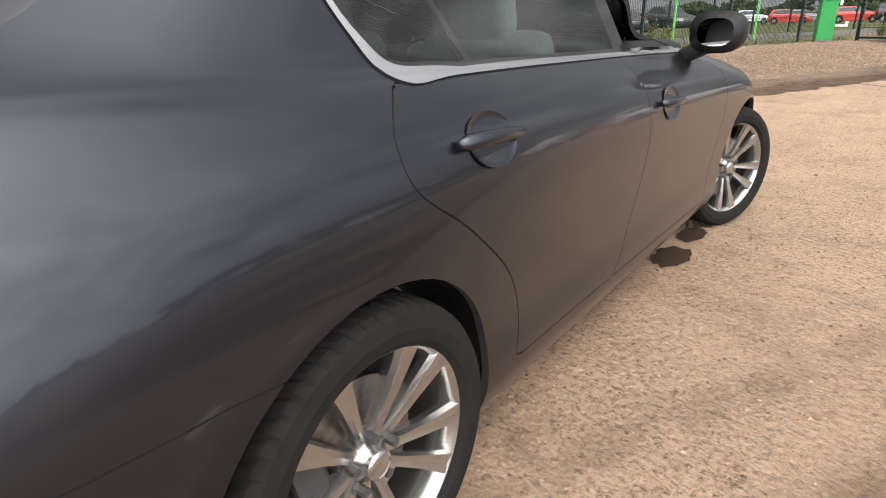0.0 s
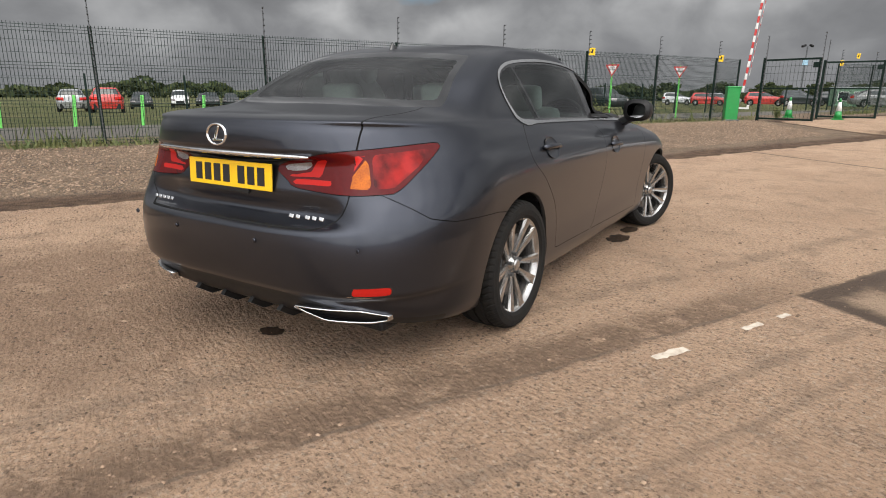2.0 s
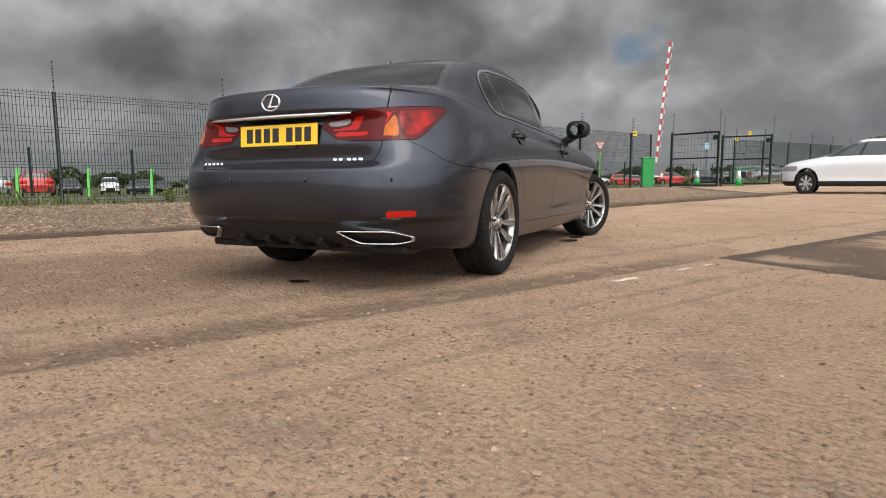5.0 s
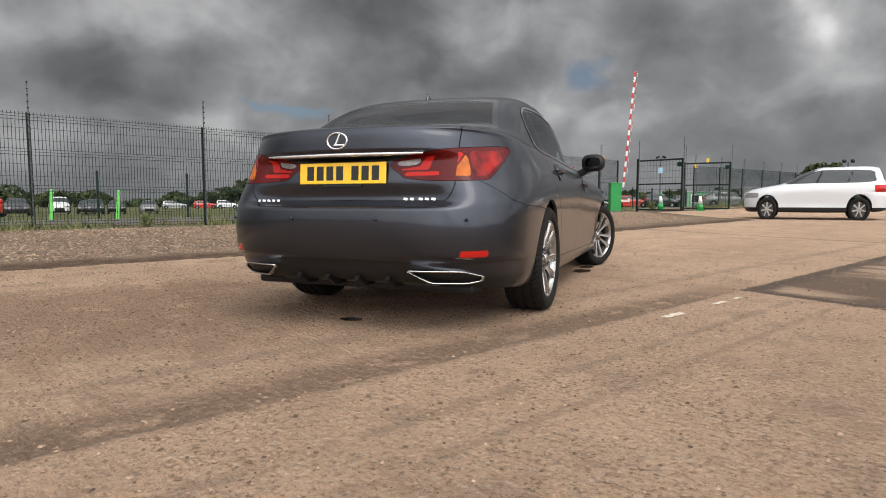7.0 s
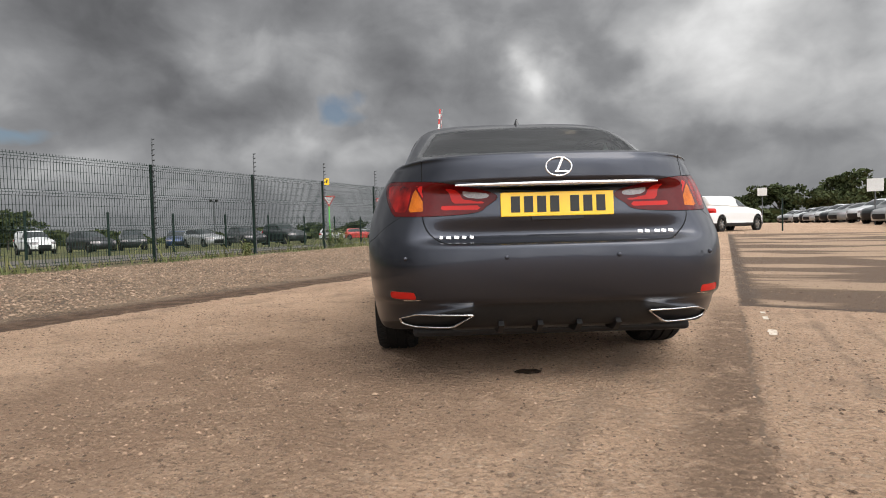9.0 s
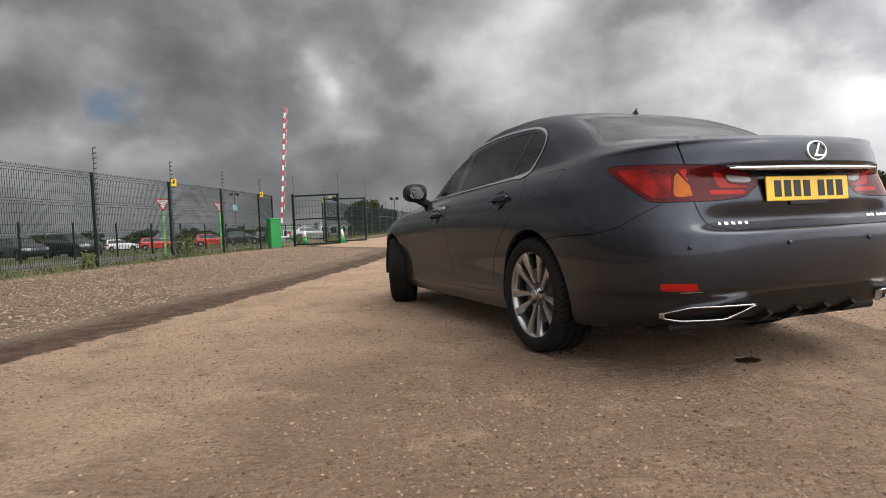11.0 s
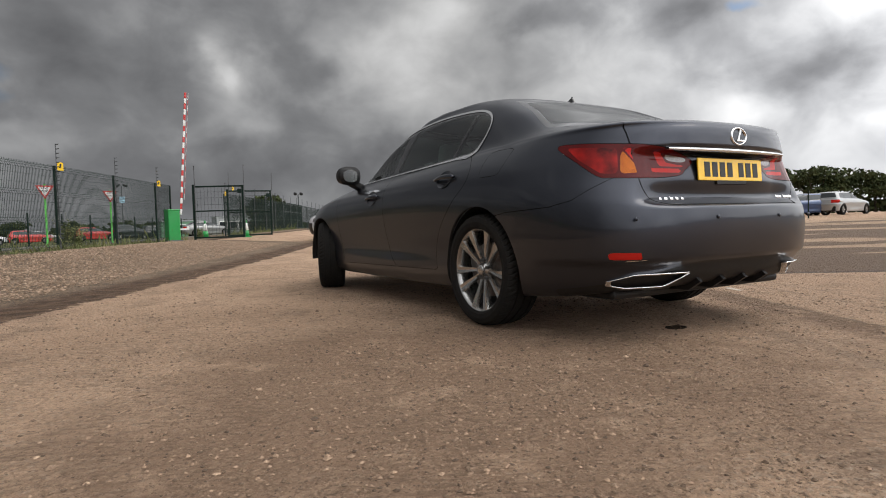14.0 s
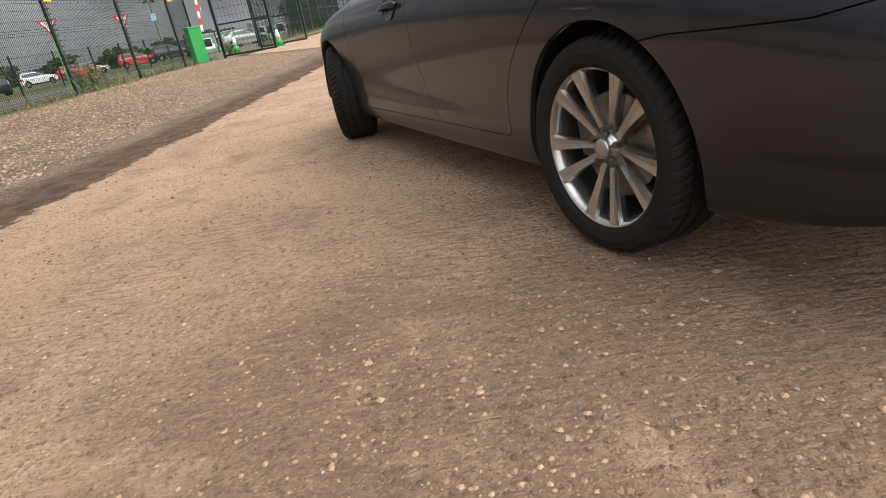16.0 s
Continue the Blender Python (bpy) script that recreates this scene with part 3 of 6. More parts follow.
# back window and windscreen
back = lambda v: np.maximum.reduce([np.abs(v[:, 0]) - 0.665 + 0.50 * (v[:, 2] - 1.11), 1.116 - 0.02 * v[:, 0] ** 2 - v[:, 2],
                                    v[:, 2] - 1.378 + 0.10 * v[:, 0] ** 2, v[:, 1] - 0.7])
shell.cut(back, "back_frit", ("body",))
shell.cut(lambda v: back(v) + 0.028, "back_glass", ("back_frit",))
front = lambda v: np.maximum.reduce([np.abs(v[:, 0]) - 0.69 + 0.42 * (v[:, 2] - 1.05), 1.035 - v[:, 2], v[:, 2] - 1.365, 1.2 - v[:, 1]])
shell.cut(front, "screen_frit", ("body",))
shell.cut(lambda v: front(v) + 0.03, "screen", ("screen_frit",))
# tail lamps
LAMP = spline([(0.322, 0.880), (0.46, 0.924), (0.62, 0.948), (0.86, 0.962), (1.10, 0.974), (1.205, 0.974), (1.215, 0.955),
               (1.08, 0.875), (0.95, 0.806), (0.86, 0.797), (0.62, 0.793), (0.42, 0.805), (0.37, 0.832)], 5)
lamp = lambda v: np.maximum(sdf(LAMP, np.stack((q_of(v), v[:, 2]), 1)), v[:, 1] + 0.4)
shell.panel(lamp, "lamp", ("body",), 0.003)
lq = lambda pts: (lambda v: np.maximum(sdf(np.array(pts), np.stack((q_of(v), v[:, 2]), 1)), v[:, 1] + 0.4))
# boot lid
boot = lambda v: np.maximum(round_box(0, 1.265, 0.615, 0.60, 0.13, v[:, 0], v[:, 2]),
                            np.maximum(v[:, 1] + 0.475 - 0.10 * v[:, 0] ** 2, v[:, 2] - 1.128))
shell.cut(lambda v: np.abs(v[:, 0] - 0.6155) - 0.0026, "gap", ("lamp",))
shell.cut(lambda v: v[:, 0] - 0.6155, "lamp_in", ("lamp",))
shell.panel(boot, "boot", ("body",), 0.005)
# lamp innards, as they show through the lens
shell.cut(lq([(0.350, 0.874), (0.378, 0.892), (0.520, 0.907), (0.495, 0.877), (0.415, 0.868)]), "clear", ("lamp_in",))
shell.cut(lq([(0.365, 0.861), (0.415, 0.857), (0.502, 0.867), (0.540, 0.914), (0.592, 0.922), (0.553, 0.850), (0.382, 0.846)]), "bright_in", ("lamp_in",))
shell.cut(lq([(0.388, 0.838), (0.604, 0.840), (0.604, 0.820), (0.405, 0.818)]), "bar_in", ("lamp_in",))
shell.cut(lq([(0.632, 0.846), (0.640, 0.828), (0.662, 0.826), (0.786, 0.938), (0.695, 0.934), (0.662, 0.862)]), "bright_out", ("lamp",))
shell.cut(lq([(0.668, 0.818), (0.668, 0.824), (0.795, 0.930), (0.802, 0.928), (0.808, 0.814)]), "amber", ("lamp",))
shell.cut(lq([(0.822, 0.816), (0.93, 0.818), (1.08, 0.894), (1.16, 0.958), (0.822, 0.940)]), "side_out", ("lamp",))
# bumper, its black lower valance and reflectors
seam = lambda v: np.interp(v[:, 1], (-1.2, -0.92, -0.84, -0.76, -0.64, -0.30, -0.16), (0.83, 0.815, 0.755, 0.695, 0.668, 0.652, 0.632))
bumper = lambda v: np.maximum(v[:, 2] - seam(v), v[:, 1] + 0.10)
shell.panel(bumper, "bumper", ("body",), 0.004)
valance = lambda v: np.maximum.reduce([v[:, 2] - 0.392 + 0.30 * np.maximum(v[:, 0] - 0.30, 0) ** 1.4, v[:, 1] + 0.62])
shell.cut(valance, "valance", ("bumper",))
REFL = np.array([(0.655, 0.412), (0.775, 0.414), (0.78, 0.447), (0.665, 0.444)])
refl = lambda v: np.maximum(sdf(REFL, np.stack((v[:, 0], v[:, 2]), 1)), v[:, 1] + 0.6)
shell.cut(lambda v: refl(v) - 0.003, "refl_rim", ("bumper",))
shell.cut(refl, "refl", ("refl_rim",))
REFL_TRIM = np.array([(0.61, 0.416), (0.655, 0.4035), (0.79, 0.404), (0.79, 0.409), (0.658, 0.409)])
shell.cut(lambda v: np.maximum(sdf(REFL_TRIM, np.stack((v[:, 0], v[:, 2]), 1)), v[:, 1] + 0.6), "refl_trim", ("bumper", "refl_rim"))
# doors
B_LINE = [(1.355, 1.0), (1.335, 0.87), (1.335, 0.63), (1.26, 0.40), (1.15, 0.298)]
REAR_LINE = [(0.515, 0.305), (0.525, 0.43), (0.45, 0.575), (0.272, 0.735), (0.133, 0.84), (0.118, 0.93), (0.188, 1.012)]
rear_line, b_line = spline(REAR_LINE, 7, False), spline(B_LINE, 7, False)
rd = np.concatenate((rear_line, [(0.8, 1.02), (1.3, 1.02)], b_line))
f_line = spline([(2.33, 0.98), (2.37, 0.85), (2.34, 0.60), (2.27, 0.40), (2.24, 0.285)], 7, False)
fd = np.concatenate((b_line[::-1], [(1.4, 1.02), (2.3, 1.02)], f_line))
shell.panel(lambda v: np.maximum(sdf(rd, v[:, 1:3]), 0.3 - v[:, 0]), "rear_door", ("body",))
shell.panel(lambda v: np.maximum(sdf(fd, v[:, 1:3]), 0.3 - v[:, 0]), "front_door", ("body",))
# fuel flap, on the left flank alone
flap = side_poly([(-0.02, 0.875), (-0.03, 0.985), (-0.06, 1.008), (-0.15, 1.012), (-0.262, 1.005), (-0.258, 0.97), (-0.215, 0.885), (-0.185, 0.868), (-0.10, 0.866)], 5)
shell.cut(lambda v: np.maximum(flap(v), 0.3 - v[:, 0]) - 0.003, "flap_gap", ("body",))
shell.cut(lambda v: np.maximum(flap(v), 0.3 - v[:, 0]), "flap", ("flap_gap",))
# bonnet
bonnet = lambda v: np.maximum.reduce([np.abs(v[:, 0]) - 0.70, 2.30 - v[:, 1], v[:, 1] - 3.5, 0.80 - v[:, 2]])
shell.panel(bonnet, "bonnet", ("body",))
# grille and head lamps, at the nose
shell.cut(lambda v: np.maximum.reduce([np.abs(v[:, 0]) - 0.36, v[:, 2] - 0.66, 0.27 - v[:, 2], 3.0 - v[:, 1]]), "grille", ("body",))
shell.cut(lambda v: np.maximum.reduce([0.42 - v[:, 0], v[:, 2] - 0.70, 0.60 - v[:, 2], 3.15 - v[:, 1]]), "head", ("body",))

BP = M["paint"]
shell.build("body", "body", BP, car, rim=0.02, right_too=("flap", "flap_gap"))
shell.build("flap", "fuel_flap", BP, car, "left")
shell.build("flap_gap", "shut_line", M["gap"], car, "left", rim=0.0, push=0.014)
shell.build("gap", "shut_line", M["gap"], car, rim=0.0, push=0.014)
shell.build("boot", "boot_lid", BP, car)
bump_ob = shell.build("bumper", "bumper", BP, car)
shell.build("valance", "valance", M["black"], bump_ob, label="matt black lower valance")
shell.build("bonnet", "bonnet", BP, car)
shell.build("grille", "grille", M["gloss_black"], car)
shell.build("back_frit", "window_border", M["gloss_black"], car)
shell.build("back_glass", "back_window", M["glass"], car, label="greenish tinted back window", rim=0.004)
shell.build("screen_frit", "screen_border", M["gloss_black"], car)
shell.build("screen", "windscreen", M["glass"], car, rim=0.004)
for sd in ("right", "left"):
    door_r = shell.build("rear_door", "rear_door", BP, car, sd)
    door_f = shell.build("front_door", "front_door", BP, car, sd)
    shell.build("rear_glass", "window_pane", M["glass_dark"], door_r, sd, rim=0.004)
    shell.build("quarter_glass", "quarter_pane", M["glass_dark"], door_r, sd, rim=0.004)
    if sd == "left":
        shell.build("front_glass", "window_pane", M["glass"], door_f, sd, rim=0.004)
    shell.build("frame", "window_frame", M["gloss_black"], car, sd, rim=0.02)
    shell.build("bright", "window_trim", M["satin"], car, sd, "satin chrome window surround", rim=0.008, push=-0.004)
    lamp_ob = shell.build("lamp", "tail_lamp", M["lamp_red"], car, sd, "red tail lamp lens")
    shell.build("bright_out", "brake_light", M["lamp_bright"], lamp_ob, sd)
    shell.build("side_out", "side_light", M["lamp_side"], lamp_ob, sd)
    shell.build("amber", "indicator", M["lamp_amber"], lamp_ob, sd, "amber indicator lens")
    lamp_i = shell.build("lamp_in", "boot_lamp", M["lamp_red"], car, sd, "red tail lamp lens on the boot lid")
    shell.build("bright_in", "brake_light", M["lamp_bright"], lamp_i, sd)
    shell.build("bar_in", "light_bar", M["lamp_bright"], lamp_i, sd)
    shell.build("clear", "reversing_light", M["lamp_clear"], lamp_i, sd, "clear reversing lens")
    shell.build("refl", "reflector", M["reflector"], bump_ob, sd, "red bumper reflector")
    shell.build("refl_rim", "reflector_surround", M["gloss_black"], bump_ob, sd)
    shell.build("refl_trim", "reflector_trim", M["satin"], bump_ob, sd, "thin bright trim under the reflector")
    shell.build("head", "head_lamp", M["lamp_clear"], car, sd)

# ---- wheels ----
def tyre_mesh():
    prof = [(-0.105, 0.242), (-0.117, 0.256), (-0.121, 0.282), (-0.115, 0.308), (-0.098, 0.323), (-0.078, 0.327)]
    for gx in (-0.055, 0.0, 0.055):
        prof += [(gx - 0.008, 0.329), (gx - 0.007, 0.321), (gx + 0.007, 0.321), (gx + 0.008, 0.329)]
    prof += [(0.078, 0.327), (0.096, 0.323), (0.115, 0.308), (0.121, 0.282), (0.117, 0.256), (0.105, 0.242), (0.09, 0.235), (-0.09, 0.235)]
    vs, fs = lathe(prof, 240, "x", True)
    k = len(prof)
    out = []
    for i, (x, y, z) in enumerate(vs):
        r = math.hypot(y, z)
        s = 1.0
        if r > 0.318 and abs(x) > 0.062 and (i // k + int(abs(x) * 60)) % 4 == 0:
            s = (r - 0.006) / r
        out.append((x, y * s, z * s))
    return out, fs


def wheel(m, parent, side):
    """side: +1 for the right of the car. Local +x is the outer face."""
    hub = new("wheel")
    hub.parent = parent
    hub.matrix_basis = m @ (Matrix.Identity(4) if side > 0 else Matrix.Rotation(math.pi, 4, "Z"))
    vs, fs = tyre_mesh()
    mesh_ob("tyre", vs, [tuple(reversed(f)) for f in fs], M["rubber"], hub)
    # rim: barrel and lip
    vs, fs = lathe([(-0.09, 0.228), (0.072, 0.224), (0.094, 0.233), (0.103, 0.240), (0.107, 0.248), (0.104, 0.252), (0.094, 0.246),
                    (-0.09, 0.240)], 72, "x", True)
    mesh_ob("rim", vs, [tuple(reversed(f)) for f in fs], M["rim"], hub, smooth=True)
    # ten spokes in pairs, narrow and dished at the hub, broad and flush at the lip
    for i in range(10):
        bm = bmesh.new()
        a = 2 * math.pi * (i // 2) / 5 + (0.255 if i % 2 else -0.255) + math.pi / 2 + 0.3
        rot = Matrix.Rotation(a, 4, "X")
        lean = -0.010 if i % 2 else 0.010
        ring = []
        for r, w, x0, x1, off in ((0.045, 0.017, 0.034, 0.064, lean * 0.5), (0.09, 0.0135, 0.040, 0.074, lean * 0.2), (0.15, 0.0175, 0.050, 0.087, 0),
                                  (0.205, 0.0235, 0.058, 0.097, 0), (0.238, 0.028, 0.064, 0.103, 0)):
            ring.append([bm.verts.new(rot @ Vector(p)) for p in ((x0, off - w * 0.7, r), (x1 - 0.014, off - w, r), (x1 - 0.001, off - w * 0.82, r), (x1 - 0.004, off, r),
                                                                 (x1 - 0.001, off + w * 0.82, r), (x1 - 0.014, off + w, r), (x0, off + w * 0.7, r))])
        for p, q in zip(ring, ring[1:]):
            for t in range(7):
                u = (t + 1) % 7
                bm.faces.new((p[t], p[u], q[u], q[t]))
        bm.faces.new(ring[-1])
        bmesh.ops.recalc_face_normals(bm, faces=bm.faces)
        part("spoke", bm, M["rim"], hub)
    vs, fs = lathe([(0.03, 0.052), (0.058, 0.048), (0.070, 0.040), (0.078, 0.031), (0.084, 0.032), (0.091, 0.030), (0.0935, 0.018), (0.094, 0.001)], 40, "x")
    mesh_ob("hub_cap", vs, [tuple(reversed(f)) for f in fs], M["rim"], hub, smooth=True)
    for i in range(5):
        a = 2 * math.pi * i / 5 + 0.3
        bm = bmesh.new()
        add_tube(bm, (0.06, 0.056 * math.cos(a), 0.056 * math.sin(a)), (0.0845, 0.056 * math.cos(a), 0.056 * math.sin(a)), 0.0105, 6)
        part("wheel_nut", bm, M["rim_dark"], hub)
    vs, fs = lathe([(0.0, 0.02), (0.0, 0.160), (0.024, 0.160), (0.024, 0.075), (0.045, 0.07), (0.045, 0.02)], 48, "x")
    mesh_ob("brake_disc", vs, [tuple(reversed(f)) for f in fs], M["disc"], hub)
    # added black disc that closes the wheel's open back, dark behind the spokes
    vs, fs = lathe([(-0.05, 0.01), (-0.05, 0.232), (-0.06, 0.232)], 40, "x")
    mesh_ob("wheel_back_blank", vs, fs, M["black"], hub)
    bm = bmesh.new()
    add_box(bm, (0.075, 0.075, 0.155), pose(0.012, -0.125, 0.03, 12, 0, 0), 0.012)
    part("brake_caliper", bm, M["rim_dark"], hub)
    return hub


for sd in (1, -1):
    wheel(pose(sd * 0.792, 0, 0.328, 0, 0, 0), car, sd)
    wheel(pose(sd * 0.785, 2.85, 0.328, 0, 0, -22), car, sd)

# ---- the saloon fittings ----
import functools
surf = lambda y, z: float(np.interp(z, [r[2] for r in _flank(y)], [r[0] for r in _flank(y)]))


@functools.lru_cache(None)
def _flank(y):
    """Half-width of the body by height at a station along the car."""
    out = []
    for k in range(2, 16):
        c = contour(SALOON, k, 120)
        c = c[30:100]
        i = int(np.argmin(np.abs(c[:, 1] - y)))
        out.append((c[i, 0], c[i, 1], c[i, 2]))
    return tuple(out)


# number plate: yellow, its characters left as plain bars
plate_ob = new("number_plate")
plate_ob.parent = car
plate_ob["label"] = "yellow rear number plate with black bars"
plate_ob.matrix_basis = pose(0, -1.006, 0.836, -3.5, 0, 0)
bm = bmesh.new()
add_box(bm, (0.52, 0.008, 0.111), None, 0.003)
part("plate_face", bm, M["plate"], plate_ob)
for cx in (-0.192, -0.132, -0.072, -0.012, 0.080, 0.140, 0.200):
    bm = bmesh.new()
    add_box(bm, (0.042, 0.003, 0.074), pose(cx, -0.0045, 0.0), 0.001)
    part("bar", bm, M["ink"], plate_ob)
bm = bmesh.new()
add_box(bm, (0.24, 0.016, 0.02), pose(0.0, 0.004, -0.064), 0.003)
add_box(bm, (0.50, 0.014, 0.09), pose(0, 0.010, 0), 0.003)
part("plate_holder", bm, M["black"], plate_ob)

# bright strip over the plate, dark recess under it
bm = bmesh.new()
rows = []
for x in np.linspace(-0.465, 0.465, 31):
    y = -1.046 + 0.19 * x * x
    h = 0.007 * (1 - (abs(x) / 0.47) ** 6) + 0.003
    rows.append([bm.verts.new(p) for p in ((x, y + 0.02, 0.930 - h), (x, y, 0.928 - h), (x, y - 0.004, 0.930), (x, y + 0.002, 0.930 + h), (x, y + 0.02, 0.932 + h))])
for a, b in zip(rows, rows[1:]):
    for t in range(4):
        bm.faces.new((a[t], a[t + 1], b[t + 1], b[t]))
bmesh.ops.recalc_face_normals(bm, faces=bm.faces)
part("boot_strip", bm, M["chrome"], car, "chrome strip across the boot lid", smooth=True)
bm = bmesh.new()
rows = []
for x in np.linspace(-0.36, 0.36, 25):
    rows.append([bm.verts.new(p) for p in ((x, -1.030 + 0.05 * x * x, 0.918), (x, -0.985, 0.912), (x, -0.988, 0.892 + 0.02 * (abs(x) / 0.36) ** 2))])
for a, b in zip(rows, rows[1:]):
    for t in range(2):
        bm.faces.new((a[t], a[t + 1], b[t + 1], b[t]))
part("boot_grip", bm, M["black"], car)

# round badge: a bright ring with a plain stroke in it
badge = new("badge")
badge.parent = car
badge["label"] = "chrome oval ring badge"
badge.matrix_basis = pose(0, -1.052, 1.0, -3, 0, 0)
bm = bmesh.new()
ringv = []
for i in range(48):
    a = 2 * math.pi * i / 48
    c, s_ = math.cos(a), math.sin(a)
    ringv.append([bm.verts.new((c * (0.058 + dr), dy, s_ * (0.0415 + dr))) for dr, dy in ((-0.0045, 0.006), (-0.003, -0.004), (0.003, -0.004), (0.0045, 0.006))])
for i in range(48):
    p, q = ringv[i], ringv[(i + 1) % 48]
    for t in range(3):
        bm.faces.new((p[t], p[t + 1], q[t + 1], q[t]))
bmesh.ops.recalc_face_normals(bm, faces=bm.faces)
part("ring", bm, M["chrome"], badge, smooth=True)
bm = bmesh.new()
add_box(bm, (0.012, 0.009, 0.062), pose(0.004, 0.0, 0.006, 0, 24, 0), 0.003)
add_box(bm, (0.062, 0.009, 0.010), pose(0.012, 0.0, -0.022), 0.003)
part("stroke", bm, M["chrome"], badge)


def lettering(x0, z0, widths, h, tilt):
    """A badge's letters as plain bright bars."""
    for i, (dx, w) in enumerate(widths):
        bm = bmesh.new()
        add_box(bm, (w, 0.006, h), pose(0, 0, 0, 0, 8, 0), 0.002)
        ob = part("badge_letter", bm, M["chrome"], car)
        x = x0 + dx
        ob.matrix_basis = pose(x, -1.036 + 0.10 * x * x - tilt, z0, -18, 0, 0)


lettering(-0.535, 0.692, [(0.0, 0.016), (0.034, 0.022), (0.070, 0.022), (0.104, 0.020), (0.138, 0.018)], 0.015, 0.0)
lettering(0.375, 0.700, [(0.0, 0.024), (0.033, 0.022), (0.080, 0.024), (0.112, 0.022), (0.146, 0.024)], 0.015, 0.0)

# exhaust finishers: a bright pointed frame with a dark throat
for sx in (1, -1):
    ex = new("exhaust")
    ex.parent = car
    ex["label"] = "chrome-framed exhaust outlet"
    outer = [(0.385, 0.347), (0.66, 0.343), (0.745, 0.312), (0.735, 0.284), (0.67, 0.268), (0.49, 0.272)]
    po = np.array([np.array(a) * (1 - t) + np.array(b) * t for a, b in zip(outer, outer[1:] + outer[:1]) for t in (0.08, 0.36, 0.64, 0.92)])
    cen = po.mean(0)
    d = po - cen
    pi_ = cen + d * np.array((0.93, 0.78))
    bow = lambda x: -1.062 + 0.17 * max(0, (x - 0.385) / 0.38) ** 1.8
    vs, fs = [], []
    n = len(po)
    for ring, dy in ((po, 0.02), (po, 0.0), (po * 0.6 + pi_ * 0.4, -0.010), (pi_, -0.002), (pi_ * 0.96 + cen * 0.04, 0.12)):
        for x, z in ring:
            vs.append((sx * x, bow(x) + dy + 0.8 * (0.347 - z), z))
    for r in range(4):
        for i in range(n):
            j = (i + 1) % n
            f = (r * n + i, r * n + j, (r + 1) * n + j, (r + 1) * n + i)
            fs.append(f if sx > 0 else tuple(reversed(f)))
    mesh_ob("exhaust_trim", vs, fs[:3 * n], M["satin"], ex, smooth=True)
    mesh_ob("exhaust_throat", vs, fs[3 * n:] + [tuple(range(4 * n, 5 * n))], M["black"], ex)

# fins of the rear valance
for x in (-0.27, -0.09, 0.09, 0.27):
    bm = bmesh.new()
    a = [bm.verts.new(p) for p in ((x - 0.012, -0.98, 0.33), (x - 0.012, -1.03, 0.285), (x - 0.010, -0.96, 0.240), (x - 0.012, -0.80, 0.235), (x - 0.012, -0.80, 0.33))]
    b = [bm.verts.new((v.co.x + 0.024, v.co.y, v.co.z)) for v in a]
    bm.faces.new(a)
    bm.faces.new(b[::-1])
    for i in range(5):
        bm.faces.new((a[i], b[i], b[(i + 1) % 5], a[(i + 1) % 5]))
    bmesh.ops.recalc_face_normals(bm, faces=bm.faces)
    part("valance_fin", bm, M["black"], car)

# parking sensors
for x, y, z in ((-0.70, -1.015, 0.60), (-0.25, -1.112, 0.60), (0.25, -1.112, 0.60), (0.70, -1.015, 0.60)):
    bm = bmesh.new()
    bmesh.ops.create_uvsphere(bm, u_segments=16, v_segments=8, radius=0.010)
    bmesh.ops.scale(bm, vec=(1, 0.4, 1), verts=bm.verts)
    ob = part("parking_sensor", bm, BP, car, smooth=True)
    ob.matrix_basis = pose(x, y, z, 0, 0, -math.copysign(22, x) if abs(x) > 0.5 else 0)

# aerial fin
bm = bmesh.new()
prev = None
for t in np.linspace(0, 1, 9):
    zz = 0.062 * t
    yb, yf_, w = -0.055 + 0.052 * t ** 1.3, 0.085 - 0.092 * t ** 0.75, 0.020 * (1 - t) ** 0.8 + 0.003
    rr = [bm.verts.new((w * math.sin(a), (yf_ + yb) / 2 + (yf_ - yb) / 2 * math.cos(a), zz)) for a in np.linspace(0, 2 * math.pi, 17)[:-1]]
    if prev:
        for i in range(16):
            bm.faces.new((prev[i], prev[(i + 1) % 16], rr[(i + 1) % 16], rr[i]))
    prev = rr
bm.faces.new(prev)
fin = part("aerial_fin", bm, M["gloss_black"], car, "glossy black shark-fin aerial", smooth=True)
fin.matrix_basis = pose(0, 0.165, 1.377, 12, 0, 0)

